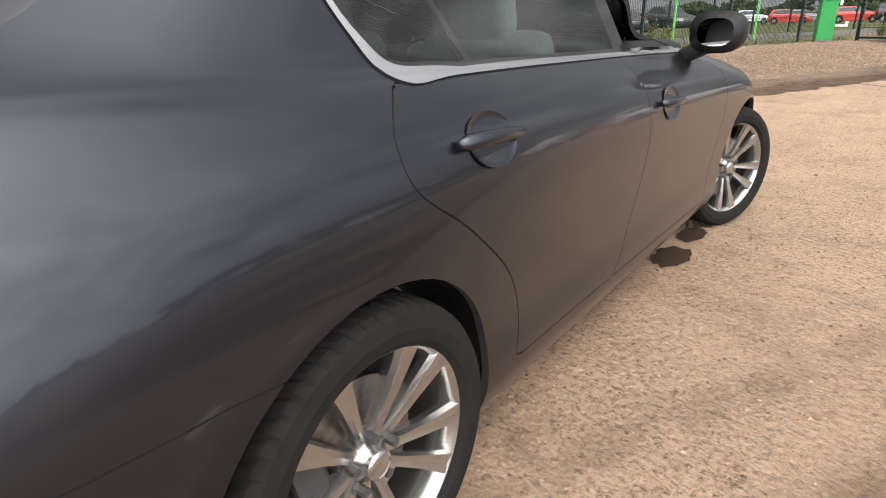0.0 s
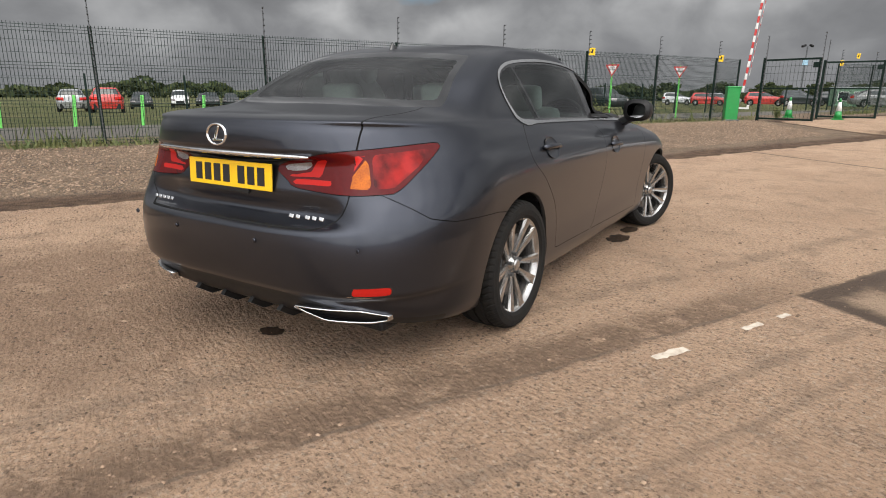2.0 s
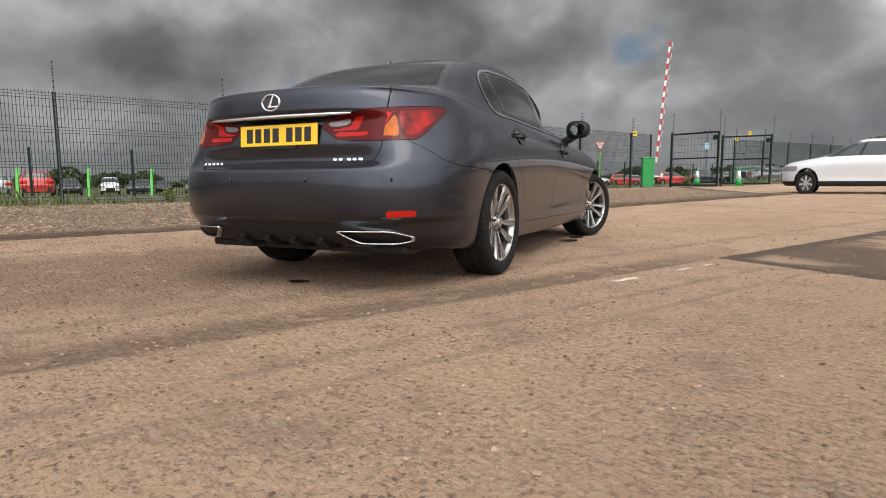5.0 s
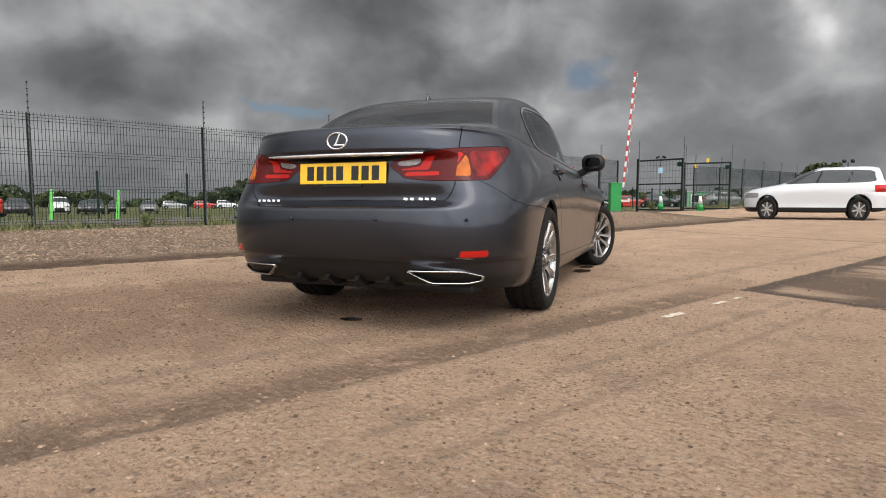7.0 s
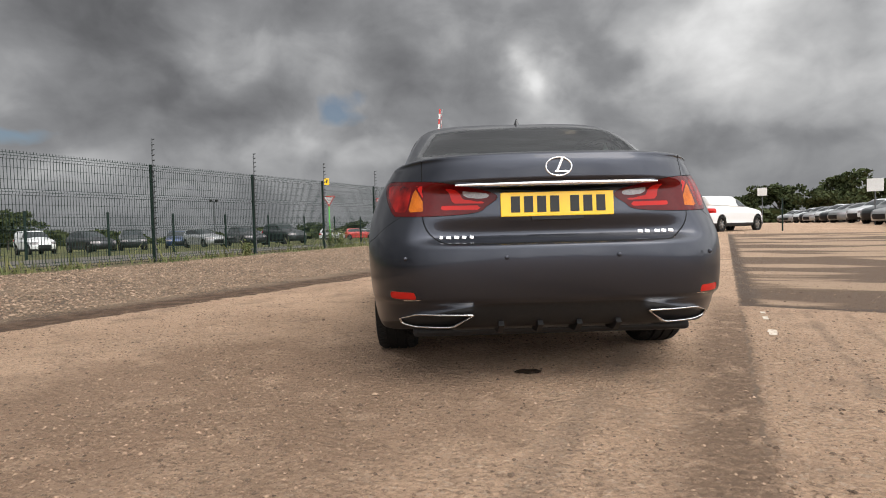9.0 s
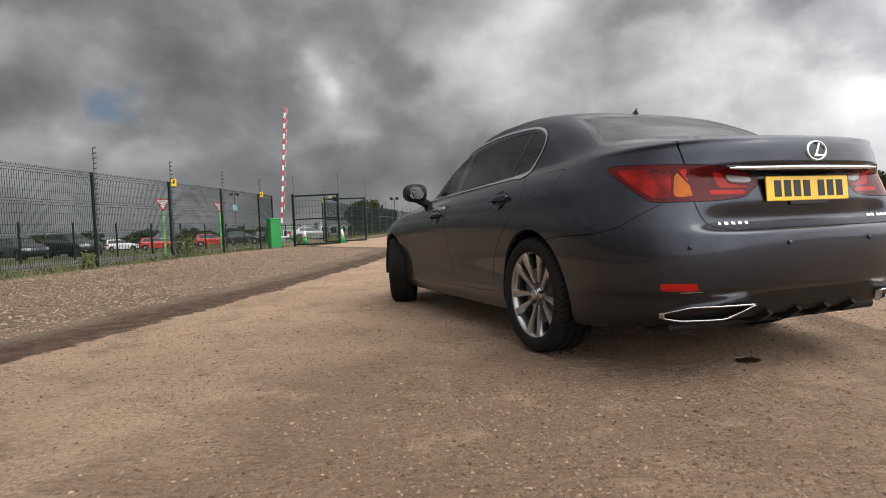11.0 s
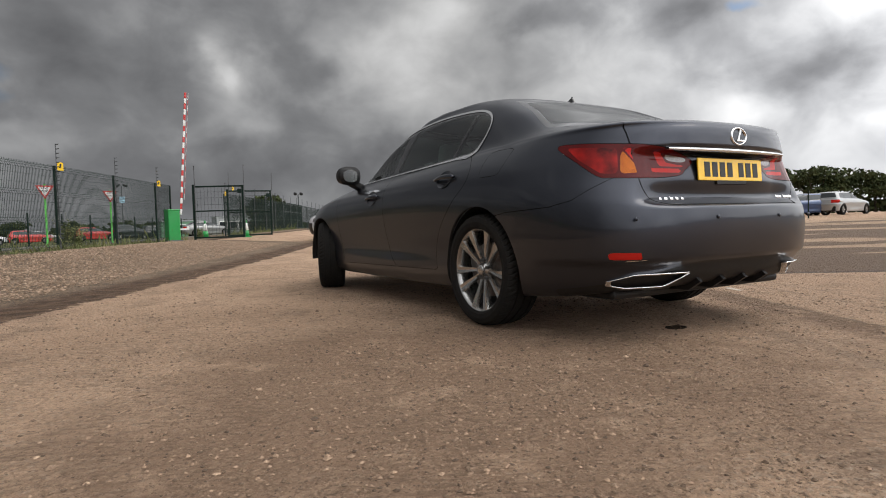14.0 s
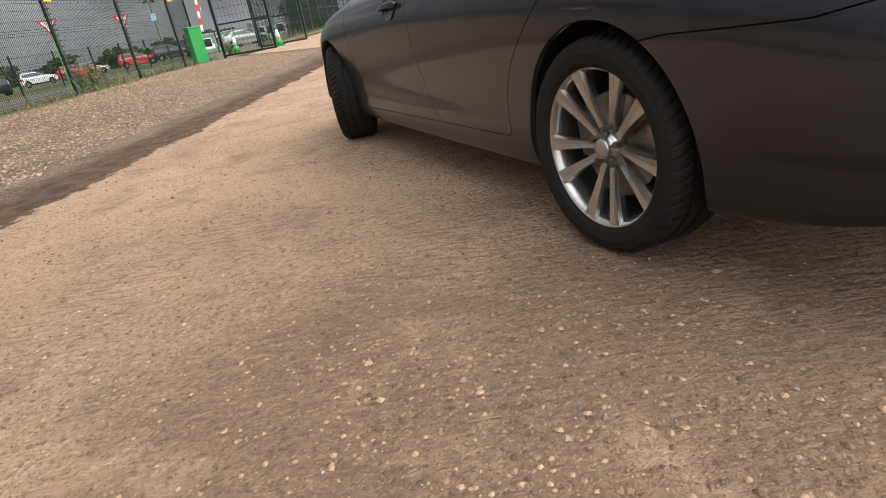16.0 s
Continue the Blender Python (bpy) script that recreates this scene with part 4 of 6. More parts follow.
# door handles: a dark scooped cup with a bar across it
for sx in (1, -1):
    for hy, hz, tilt in ((0.40, 0.884, -2.5), (1.565, 0.822, -3.5)):
        hx = surf(hy, hz)
        h = new("door_handle")
        h.parent = car
        lean = math.degrees(math.atan2(surf(hy, hz - 0.05) - surf(hy, hz + 0.05), 0.1))
        h.matrix_basis = pose(sx * hx, hy, hz, tilt, -sx * lean, 0)
        bm = bmesh.new()
        add_cup = []
        for r, dx in ((1.0, 0.0035), (0.92, 0.001), (0.75, -0.001)):
            add_cup.append([bm.verts.new((sx * dx, 0.088 * r * math.cos(a) - 0.008, 0.060 * r * math.sin(a) + 0.003)) for a in np.linspace(0, 2 * math.pi, 29)[:-1]])
        for p, q in zip(add_cup, add_cup[1:]):
            for i in range(28):
                bm.faces.new((p[i], p[(i + 1) % 28], q[(i + 1) % 28], q[i]))
        bm.faces.new(add_cup[-1])
        bmesh.ops.recalc_face_normals(bm, faces=bm.faces)
        part("handle_cup", bm, BP, h, smooth=True)
        bm = bmesh.new()
        rows = []
        for t in np.linspace(0, 1, 13):
            yy = -0.135 + 0.24 * t
            out = 0.012 + 0.022 * math.sin(math.pi * min(max((t - 0.02) / 0.9, 0), 1)) ** 0.6
            hh = 0.017 - 0.006 * t
            if t in (0.0, 1.0):
                hh *= 0.55
            rows.append([bm.verts.new((sx * (out + ca * 0.009), yy, sa * hh + 0.004)) for ca, sa in ((-1, -0.7), (-1, 0.7), (0.3, 1), (1, 0.5), (1, -0.5), (0.3, -1))])
        for p, q in zip(rows, rows[1:]):
            for i in range(6):
                bm.faces.new((p[i], p[(i + 1) % 6], q[(i + 1) % 6], q[i]))
        bm.faces.new(rows[0])
        bm.faces.new(rows[-1])
        bmesh.ops.recalc_face_normals(bm, faces=bm.faces)
        part("handle_bar", bm, BP, h, smooth=True)
    # door mirror
    mir = new("door_mirror")
    mir.parent = car
    mir.matrix_basis = pose(sx * 0.905, 2.03, 1.048, 0, 0, -sx * 14)
    bm = bmesh.new()
    prev = None
    for t in np.linspace(0, 1, 9):
        k = math.sqrt(max(1 - (t * 0.96) ** 2.6, 0.02))
        rr = []
        for a in np.linspace(0, 2 * math.pi, 25)[:-1]:
            ca, sa = math.cos(a), math.sin(a)
            rr.append(bm.verts.new((sx * 0.108 * k * math.copysign(abs(ca) ** 0.7, ca), -0.045 + 0.13 * t, 0.080 * k * math.copysign(abs(sa) ** 0.75, sa))))
        if prev:
            for i in range(24):
                bm.faces.new((prev[i], prev[(i + 1) % 24], rr[(i + 1) % 24], rr[i]))
        else:
            first = rr
        prev = rr
    bm.faces.new(prev)
    bm.faces.new(first)
    bmesh.ops.recalc_face_normals(bm, faces=bm.faces)
    part("mirror_shell", bm, M["black"], mir, smooth=True)
    bm = bmesh.new()
    bm.faces.new([bm.verts.new((sx * 0.074 * math.copysign(abs(math.cos(a)) ** 0.7, math.cos(a)), -0.0475, 0.052 * math.copysign(abs(math.sin(a)) ** 0.75, math.sin(a)))) for a in np.linspace(0, 2 * math.pi, 25)[:-1]])
    part("mirror_glass", bm, mat("mirror", (0.9, 0.9, 0.9), 0.02, 1.0) if sx > 0 else bpy.data.materials["mirror"], mir)
    bm = bmesh.new()
    add_box(bm, (0.14, 0.085, 0.055), pose(-sx * 0.095, 0.03, -0.068, 0, -sx * 24, 0), 0.008)
    part("mirror_arm", bm, M["black"], mir)
    # wheel-arch liners
    for wy in (0.0, 2.85):
        vs, fs = [], []
        for i, a in enumerate(np.linspace(-0.10, math.pi + 0.06, 25)):
            for x in (0.865, 0.50):
                r = 0.392 if x > 0.6 else 0.40
                vs.append((sx * x, wy + r * math.cos(a), 0.315 + r * math.sin(a)))
        for i in range(24):
            f = (2 * i, 2 * i + 1, 2 * i + 3, 2 * i + 2)
            fs.append(f if sx < 0 else tuple(reversed(f)))
        fs.append(tuple(range(1, 50, 2)))
        mesh_ob("arch_liner", vs, fs, M["black"], car)
    # sill
    bm = bmesh.new()
    add_box(bm, (0.05, 1.9, 0.03), pose(sx * 0.80, 1.40, 0.205), 0.01)
    part("sill_strip", bm, M["black"], car)

# floor pan, silencer and rear axle parts under the car
bm = bmesh.new()
add_box(bm, (1.36, 4.3, 0.05), pose(0, 1.30, 0.235), 0.02)
part("floor_pan", bm, M["black"], car)
bm = bmesh.new()
add_box(bm, (1.05, 0.30, 0.14), pose(0, -0.72, 0.30), 0.05)
part("silencer", bm, M["rim_dark"], car)
bm = bmesh.new()
add_tube(bm, (-0.7, 0, 0.30), (0.7, 0, 0.30), 0.035, 12)
part("axle", bm, M["black"], car)


# cabin
def seat(x, y, w=0.5):
    s_ = new("seat")
    s_.parent = car
    s_.matrix_basis = pose(x, y, 0)
    bm = bmesh.new()
    add_box(bm, (w, 0.52, 0.16), pose(0, 0.22, 0.46, 6, 0, 0), 0.05)
    part("cushion", bm, M["cloth"], s_, smooth=True)
    bm = bmesh.new()
    add_box(bm, (w, 0.15, 0.62), pose(0, -0.10, 0.78, 16, 0, 0), 0.06)
    part("backrest", bm, M["cloth"], s_, smooth=True)
    bm = bmesh.new()
    add_box(bm, (0.27, 0.10, 0.17), pose(0, -0.21, 1.135, 12, 0, 0), 0.04)
    part("headrest", bm, M["cloth"], s_, smooth=True)


seat(0.37, 1.30)
seat(-0.37, 1.30)
seat(0.36, 0.34, 0.58)
seat(-0.36, 0.34, 0.58)
bm = bmesh.new()
add_box(bm, (1.20, 0.42, 0.03), pose(0, -0.20, 1.065), 0.01)
part("parcel_shelf", bm, M["trim_grey"], car)
bm = bmesh.new()
add_box(bm, (1.36, 0.55, 0.22), pose(0, 2.16, 0.90), 0.08)
part("dashboard", bm, M["black"], car, smooth=True)
vs, fs = [], []
sw = new("steering_wheel")
sw.parent = car
sw.matrix_basis = pose(0.37, 1.78, 0.95, 68, 0, 0)
for i in range(32):
    for j in range(8):
        a, b = 2 * math.pi * i / 32, 2 * math.pi * j / 8
        vs.append(((0.18 + 0.015 * math.cos(b)) * math.cos(a), (0.18 + 0.015 * math.cos(b)) * math.sin(a), 0.015 * math.sin(b)))
        fs.append((i * 8 + j, ((i + 1) % 32) * 8 + j, ((i + 1) % 32) * 8 + (j + 1) % 8, i * 8 + (j + 1) % 8))
mesh_ob("steering_rim", vs, fs, M["black"], sw, smooth=True)
bm = bmesh.new()
add_box(bm, (0.34, 0.05, 0.02), None, 0.008)
add_box(bm, (0.14, 0.12, 0.03), None, 0.012)
part("steering_boss", bm, M["black"], sw)
bm = bmesh.new()
add_box(bm, (1.40, 3.3, 0.04), pose(0, 1.0, 0.40), 0.01)
part("cabin_floor", bm, M["black"], car)

# ---- lie of the land ----
FX, FY = 0.427, 0.904            # the fence's direction in plan
FENCE0 = Vector((-8.83, 3.35))


def off_fence(x, y):
    """Metres to the right of the fence line, and along it."""
    dx, dy = x - FENCE0.x, y - FENCE0.y
    return dx * FY - dy * FX, dx * FX + dy * FY


def step(a, b, t):
    t = np.clip((t - a) / (b - a), 0, 1)
    return t * t * (3 - 2 * t)


def ground_z(x, y):
    n, u = off_fence(np.asarray(x, float), np.asarray(y, float))
    r = np.hypot(x, np.asarray(y, float) - 1)
    rise = 0.0125 * np.maximum(0, np.minimum(r, 45) - 6) * step(6, 10, r)
    bank = 0.16 * step(5.05, 1.0, n) * (1 - 0.45 * step(12, 22, u))
    field = 0.26 - 0.017 * np.clip(-n - 2, 0, 55)
    b = step(-1.0, -6.0, n)
    return (rise + bank) * (1 - b) + field * b


def gz(x, y):
    return float(ground_z(x, y))


def along(u, n=0.0):
    return FENCE0.x + FX * u + FY * n, FENCE0.y + FY * u - FX * n


FENCE_YAW = math.degrees(math.atan2(FY, FX))

# ---- mesh fence ----
STEP = 3.01
fence = tagged(new("mesh_fence"), "dark green welded mesh security fence with live-wire rods", "fence")


def panel_mesh(width, height, cols):
    """A welded mesh panel: upright wires, level wires and folded stiffening bands."""
    vs, fs = [], []

    def wire(a, b, r):
        a, b = Vector(a), Vector(b)
        d = (b - a).normalized()
        s1 = d.cross(Vector((0, 1, 0.01))).normalized() * r
        s2 = d.cross(s1).normalized() * r
        i = len(vs)
        for e in (a, b):
            vs.extend((tuple(e + s1), tuple(e - s1 * 0.5 + s2 * 0.87), tuple(e - s1 * 0.5 - s2 * 0.87)))
        fs.extend(((i, i + 1, i + 4, i + 3), (i + 1, i + 2, i + 5, i + 4), (i + 2, i, i + 3, i + 5)))

    bands = (0.06, 0.70, 1.33, height - 0.07)
    for c in range(cols + 1):
        x = width * c / cols
        z = 0.0
        for b in bands:
            wire((x, 0, z), (x, 0, b - 0.05), 0.0055)
            wire((x, 0, b - 0.05), (x, -0.03, b), 0.0038)
            wire((x, -0.03, b), (x, 0, b + 0.05), 0.0038)
            z = b + 0.05
        wire((x, 0, z), (x, 0, height + 0.02), 0.0055)
    for b in bands:
        for dz, dy in ((-0.05, 0), (0, -0.03), (0.05, 0)):
            wire((0, dy, b + dz), (width, dy, b + dz), 0.0055)
    for z in (0.27, 0.48, 0.91, 1.12, 1.54, 1.74):
        wire((0, 0, z), (width, 0, z), 0.0038)
    me = bpy.data.meshes.new("mesh_panel")
    me.from_pydata(vs, [], fs)
    me.materials.append(M["fence"])
    return me


PANEL = panel_mesh(STEP - 0.06, 2.00, 54)
FAR_PANEL = panel_mesh(STEP - 0.06, 2.00, 27)
bm = bmesh.new()
add_box(bm, (0.06, 0.045, 2.06), pose(0, 0, 1.03), 0.006)
POST = bpy.data.meshes.new("fence_post")
bm.to_mesh(POST)
bm.free()
POST.materials.append(M["fence"])
bm = bmesh.new()
add_tube(bm, (0, 0, 0), (0, 0, 2.54), 0.012, 6)
for i in range(22):
    add_tube(bm, (0, 0, 0.25 + i * 0.108), (0.0, -0.075, 0.26 + i * 0.108), 0.016, 6, 0.009)
ROD = bpy.data.meshes.new("live_wire_rod")
bm.to_mesh(ROD)
bm.free()
ROD.materials.append(M["galv"])


def fence_run(first, last, u0, gap=()):
    for i in range(first, last):
        u = u0 + i * STEP
        x, y = along(u)
        z = gz(x, y)
        po = new("post", POST)
        po.parent = fence
        po.matrix_basis = pose(x, y, z - 0.03, 0, 0, FENCE_YAW)
        if i < 16:
            ro = new("rod", ROD)
            ro.parent = fence
            ro.matrix_basis = pose(x + FY * 0.06, y - FX * 0.06, z + 0.02, 0, 0, FENCE_YAW)
        if i not in gap and i < last - 1:
            x2, y2 = along(u + STEP)
            pa = new("panel", PANEL if i < 8 else FAR_PANEL)
            pa.parent = fence
            sl = math.degrees(math.atan2(gz(x2, y2) - z, STEP))
            pa.matrix_basis = pose(x + FX * 0.03, y + FY * 0.03, z + 0.02, 0, -sl, FENCE_YAW)


fence_run(-5, 7, -0.10)          # up to the gate
x, y = along(19.3)
po = new("post", POST)
po.parent = fence
po.matrix_basis = pose(x, y, gz(x, y) - 0.03, 0, 0, FENCE_YAW)
x, y = along(6 * STEP - 0.07)
pa = new("panel", FAR_PANEL)
pa.parent = fence
pa.matrix_basis = pose(x, y, gz(x, y) + 0.02, 0, 0, FENCE_YAW) @ Matrix.Diagonal((0.43, 1, 1, 1))
fence_run(0, 22, 26.2)           # beyond the gate

# yellow warning signs on some posts, their small print left as bars
for u, dz in ((4 * STEP, 2.02), (6 * STEP, 2.02), (26.2, 2.05), (27.5, 2.35)):
    x, y = along(u, 0.09)
    sg = tagged(new("warning_sign"), "small yellow warning sign on a fence post", "sign", "fence warning signs")
    sg.matrix_basis = pose(x, y, gz(x, y) + dz, 0, 0, FENCE_YAW - 90 + 78)
    bm = bmesh.new()
    add_box(bm, (0.20, 0.006, 0.20), None, 0.002)
    part("sign_plate", bm, M["yellow"], sg)
    bm = bmesh.new()
    add_box(bm, (0.05, 0.004, 0.10), pose(0, -0.005, 0.01, 0, 20, 0))
    part("sign_mark", bm, M["ink"], sg)

# ---- barrier, its green housing, gates and cones ----
bx, by = -0.62, 20.2
bz = gz(bx, by)
barrier = tagged(new("barrier"), "red and white raised barrier arm on a green housing", "barrier")
barrier.matrix_basis = pose(bx, by, bz)
bm = bmesh.new()
add_box(bm, (0.42, 0.36, 1.08), pose(0, 0, 0.56, 0, 0, 20), 0.03)
part("housing", bm, M["green_box"], barrier, "bright green barrier housing")
bm = bmesh.new()
add_box(bm, (0.46, 0.40, 0.05), pose(0, 0, 1.11, 0, 0, 20), 0.015)
part("housing_lid", bm, M["green_box"], barrier)
bm = bmesh.new()
add_box(bm, (0.5, 0.45, 0.05), pose(0.02, 0, 0.015, 0, 0, 20), 0.01)
part("base_plate", bm, M["galv"], barrier)
bm = bmesh.new()
add_box(bm, (0.30, 0.06, 0.06), pose(0.40, 0.0, 0.42), 0.01)
add_box(bm, (0.07, 0.07, 0.14), pose(0.52, 0.0, 0.46), 0.01)
part("counterweight", bm, M["white"], barrier)
LEAN = 4.5
for i in range(22):
    bm = bmesh.new()
    add_box(bm, (0.075, 0.05, 0.2), None, 0.008)
    sg = part("arm_stripe", bm, M["red"] if i % 2 else M["white"], barrier)
    sg.matrix_basis = pose(0.30, 0.0, 0.95, 0, LEAN, 4) @ pose(0, 0, 0.2 * i + 0.1)
    if i > 2:
        bm = bmesh.new()
        add_tube(bm, (0, 0, -0.12), (0.006, 0, 0.12), 0.007, 6)
        hs = part("arm_skirt", bm, M["white"] if i % 2 else M["red"], barrier)
        hs.matrix_basis = pose(0.30, 0.0, 0.95, 0, LEAN, 4) @ pose(0.09, 0, 0.2 * i + 0.06, 0, 0, 0)


def gate(x0, y0, x1, y1, h=1.95):
    z = max(gz(x0, y0), gz(x1, y1)) + 0.06
    ob = tagged(new("gate_leaf"), "open dark green steel gate leaf with mesh infill", "gate", "entrance gates")
    L = math.hypot(x1 - x0, y1 - y0)
    ob.matrix_basis = pose(x0, y0, z, 0, 0, math.degrees(math.atan2(y1 - y0, x1 - x0)))
    for nm, sz, at in (("stile", (0.08, 0.08, h + 0.3), (0, 0, h / 2 - 0.1)), ("stile", (0.07, 0.07, h), (L, 0, h / 2)), ("rail", (L, 0.06, 0.06), (L / 2, 0, 0.03)),
                       ("rail", (L, 0.06, 0.06), (L / 2, 0, h - 0.03)), ("rail", (L, 0.05, 0.05), (L / 2, 0, h * 0.52)), ("latch", (0.16, 0.10, 0.16), (L - 0.10, -0.02, h - 0.22))):
        bm = bmesh.new()
        add_box(bm, sz, pose(*at), 0.006)
        part(nm, bm, M["fence"], ob)
    nb = int(L / 0.12)
    bm = bmesh.new()
    for i in range(1, nb):
        add_tube(bm, (L * i / nb, 0, 0.03), (L * i / nb, 0, h - 0.03), 0.004, 4)
    for zz in (0.3, 0.55, 0.8, 1.25, 1.5, 1.72):
        add_tube(bm, (0, 0, zz), (L, 0, zz), 0.004, 4)
    part("gate_mesh", bm, M["fence"], ob)
    for at in (0.0, L):
        ro = new("rod", ROD)
        ro.parent = ob
        ro.matrix_basis = pose(at + 0.07, -0.05, 0.15, 0, 0, 0)
    return ob


gate(0.19, 20.65, 1.80, 19.9)
gate(1.89, 23.5, 3.63, 23.2)
# sign on a pole by the gate, with camera heads
px0, py0 = -0.5, 80.4
pole = tagged(new("sign_pole"), "tall grey pole with a pale blue sign and two cameras", "pole")
pole.matrix_basis = pose(px0, py0, gz(px0, py0)) @ Matrix.Scale(2.4, 4)
bm = bmesh.new()
add_tube(bm, (0, 0, 0), (0, 0, 2.75), 0.03, 10)
part("pole", bm, M["galv"], pole)
bm = bmesh.new()
add_box(bm, (0.24, 0.02, 0.32), pose(0, -0.04, 2.05), 0.006)
part("sign_plate", bm, mat("pale_blue_sign", (0.35, 0.55, 0.68), 0.5, grain=0.3, scale=12), pole)
for sx in (-0.16, 0.16):
    bm = bmesh.new()
    add_box(bm, (0.10, 0.26, 0.10), pose(sx, -0.05, 2.78, 18, 0, sx * 200), 0.02)
    part("camera_head", bm, M["black"], pole)


def cone(x, y):
    ob = tagged(new("traffic_cone"), "green traffic cone with a white sleeve", "cone", "cones at the gate")
    ob.matrix_basis = pose(x, y, gz(x, y))
    bm = bmesh.new()
    add_box(bm, (0.38, 0.38, 0.04), pose(0, 0, 0.02), 0.012)
    part("cone_base", bm, M["green_box"], ob)
    for nm, z0, z1, r0, r1, mm in (("cone_body", 0.04, 0.30, 0.135, 0.095, "green_box"), ("cone_sleeve", 0.30, 0.62, 0.096, 0.048, "white"), ("cone_tip", 0.62, 0.75, 0.047, 0.028, "green_box")):
        bm = bmesh.new()
        add_tube(bm, (0, 0, z0), (0, 0, z1), r0, 20, r1)
        part(nm, bm, M[mm], ob, smooth=True)


cone(0.98, 23.74)
cone(2.55, 23.20)


def give_way(x, y, yaw):
    ob = tagged(new("give_way_sign"), "red-edged triangular give way sign on a green post", "sign", "give way signs")
    z = gz(x, y)
    ob.matrix_basis = pose(x, y, z, 0, 0, yaw)
    bm = bmesh.new()
    add_tube(bm, (0, 0.03, -0.05), (0, 0.03, 1.85), 0.03, 10)
    part("post", bm, M["post_green"], ob)
    for nm, r, dy, mm in (("sign_border", 0.27, 0.0, "red"), ("sign_face", 0.19, -0.008, "white")):
        bm = bmesh.new()
        a = [bm.verts.new((r * math.cos(t), dy, 1.68 + r * math.sin(t))) for t in (math.pi / 6, math.pi * 5 / 6, -math.pi / 2)]
        b = [bm.verts.new((v.co.x, v.co.y + 0.008, v.co.z)) for v in a]
        bm.faces.new(a)
        bm.faces.new(b[::-1])
        for i in range(3):
            bm.faces.new((a[i], b[i], b[(i + 1) % 3], a[(i + 1) % 3]))
        bmesh.ops.recalc_face_normals(bm, faces=bm.faces)
        part(nm, bm, M[mm], ob)
    font = bpy.data.curves.new("lettering", "FONT")
    font.body, font.size, font.align_x, font.extrude = "GIVE\nWAY", 0.085, "CENTER", 0.001
    tx = new("lettering_source", font)
    me = bpy.data.meshes.new_from_object(tx)
    bpy.data.objects.remove(tx)
    me.materials.append(M["ink"])
    t = new("lettering", me)
    t.parent = ob
    t.matrix_basis = pose(0, -0.012, 1.71, 90, 0, 0)


give_way(-4.22, 18.2, 10)
give_way(-2.5, 20.7, 10)

# ---- low fence across the lane, with lime marker posts ----
low = tagged(new("field_fence"), "low dark green mesh fence along the car field", "fence")
for i in range(-8, 17):
    x, y = along(i * 2.6, -7.4)
    z = gz(x, y)
    bm = bmesh.new()
    add_box(bm, (0.06, 0.06, 1.45), pose(0, 0, 0.70), 0.006)
    po = part("post", bm, M["fence"], low)
    po.matrix_basis = pose(x, y, z, 0, 0, FENCE_YAW)
    if i < 16:
        x2, y2 = along((i + 1) * 2.6, -7.4)
        bm = bmesh.new()
        for zz in (0.10, 0.35, 0.60, 0.85, 1.10, 1.34):
            add_tube(bm, (0, 0, zz), (2.6, 0, zz + gz(x2, y2) - z), 0.0035, 3)
        for c in range(1, 18):
            add_tube(bm, (2.6 * c / 18, 0, 0.08), (2.6 * c / 18, 0, 1.34), 0.0028, 3)
        pa = part("panel", bm, M["fence"], low)
        pa.matrix_basis = pose(x, y, z, 0, 0, FENCE_YAW)
for i in range(-2, 3):
    x, y = along(i * 1.65 - 0.40, -6.6)
    bm = bmesh.new()
    add_box(bm, (0.085, 0.05, 0.85), pose(0, 0, 0.41), 0.012)
    ob = tagged(part("marker_post", bm, M["post_green"]), "short lime green marker post beside the lane", "marker post", "lane markers")
    ob.matrix_basis = pose(x, y, gz(x, y), 0, 4, FENCE_YAW)


# ---- parked cars ----
def shape(style):
    P = {k: list(v) for k, v in SALOON.items()}
    if style in ("hatch", "suv", "van"):
        tail = {"hatch": ((-0.62, -0.60, -0.52, -0.42, -0.28, 0.05), (0.98, 1.03, 1.16, 1.34, 1.42, 1.45)),
                "suv": ((-0.80, -0.78, -0.72, -0.62, -0.45, 0.0), (0.98, 1.03, 1.18, 1.36, 1.43, 1.45)),
                "van": ((-0.95, -0.94, -0.93, -0.91, -0.86, -0.3), (0.98, 1.03, 1.20, 1.37, 1.43, 1.45))}[style]
        P["yr"][11:17], P["zr"][11:17] = tail
        for k in range(3, 11):
            P["yr"][k] = {"hatch": -0.74, "suv": -0.92, "van": -1.0}[style] + 0.02 * abs(k - 6)
        for k in range(0, 3):
            P["yr"][k] = {"hatch": -0.62, "suv": -0.80, "van": -0.92}[style] - 0.03 * k
        for k in range(8, 17):
            P["lr"][k] = min(P["lr"][k], 0.42)
        if style == "van":
            for k in range(13, 17):
                P["wq"][k] += 0.08
                P["wm"][k] += 0.06
    return P


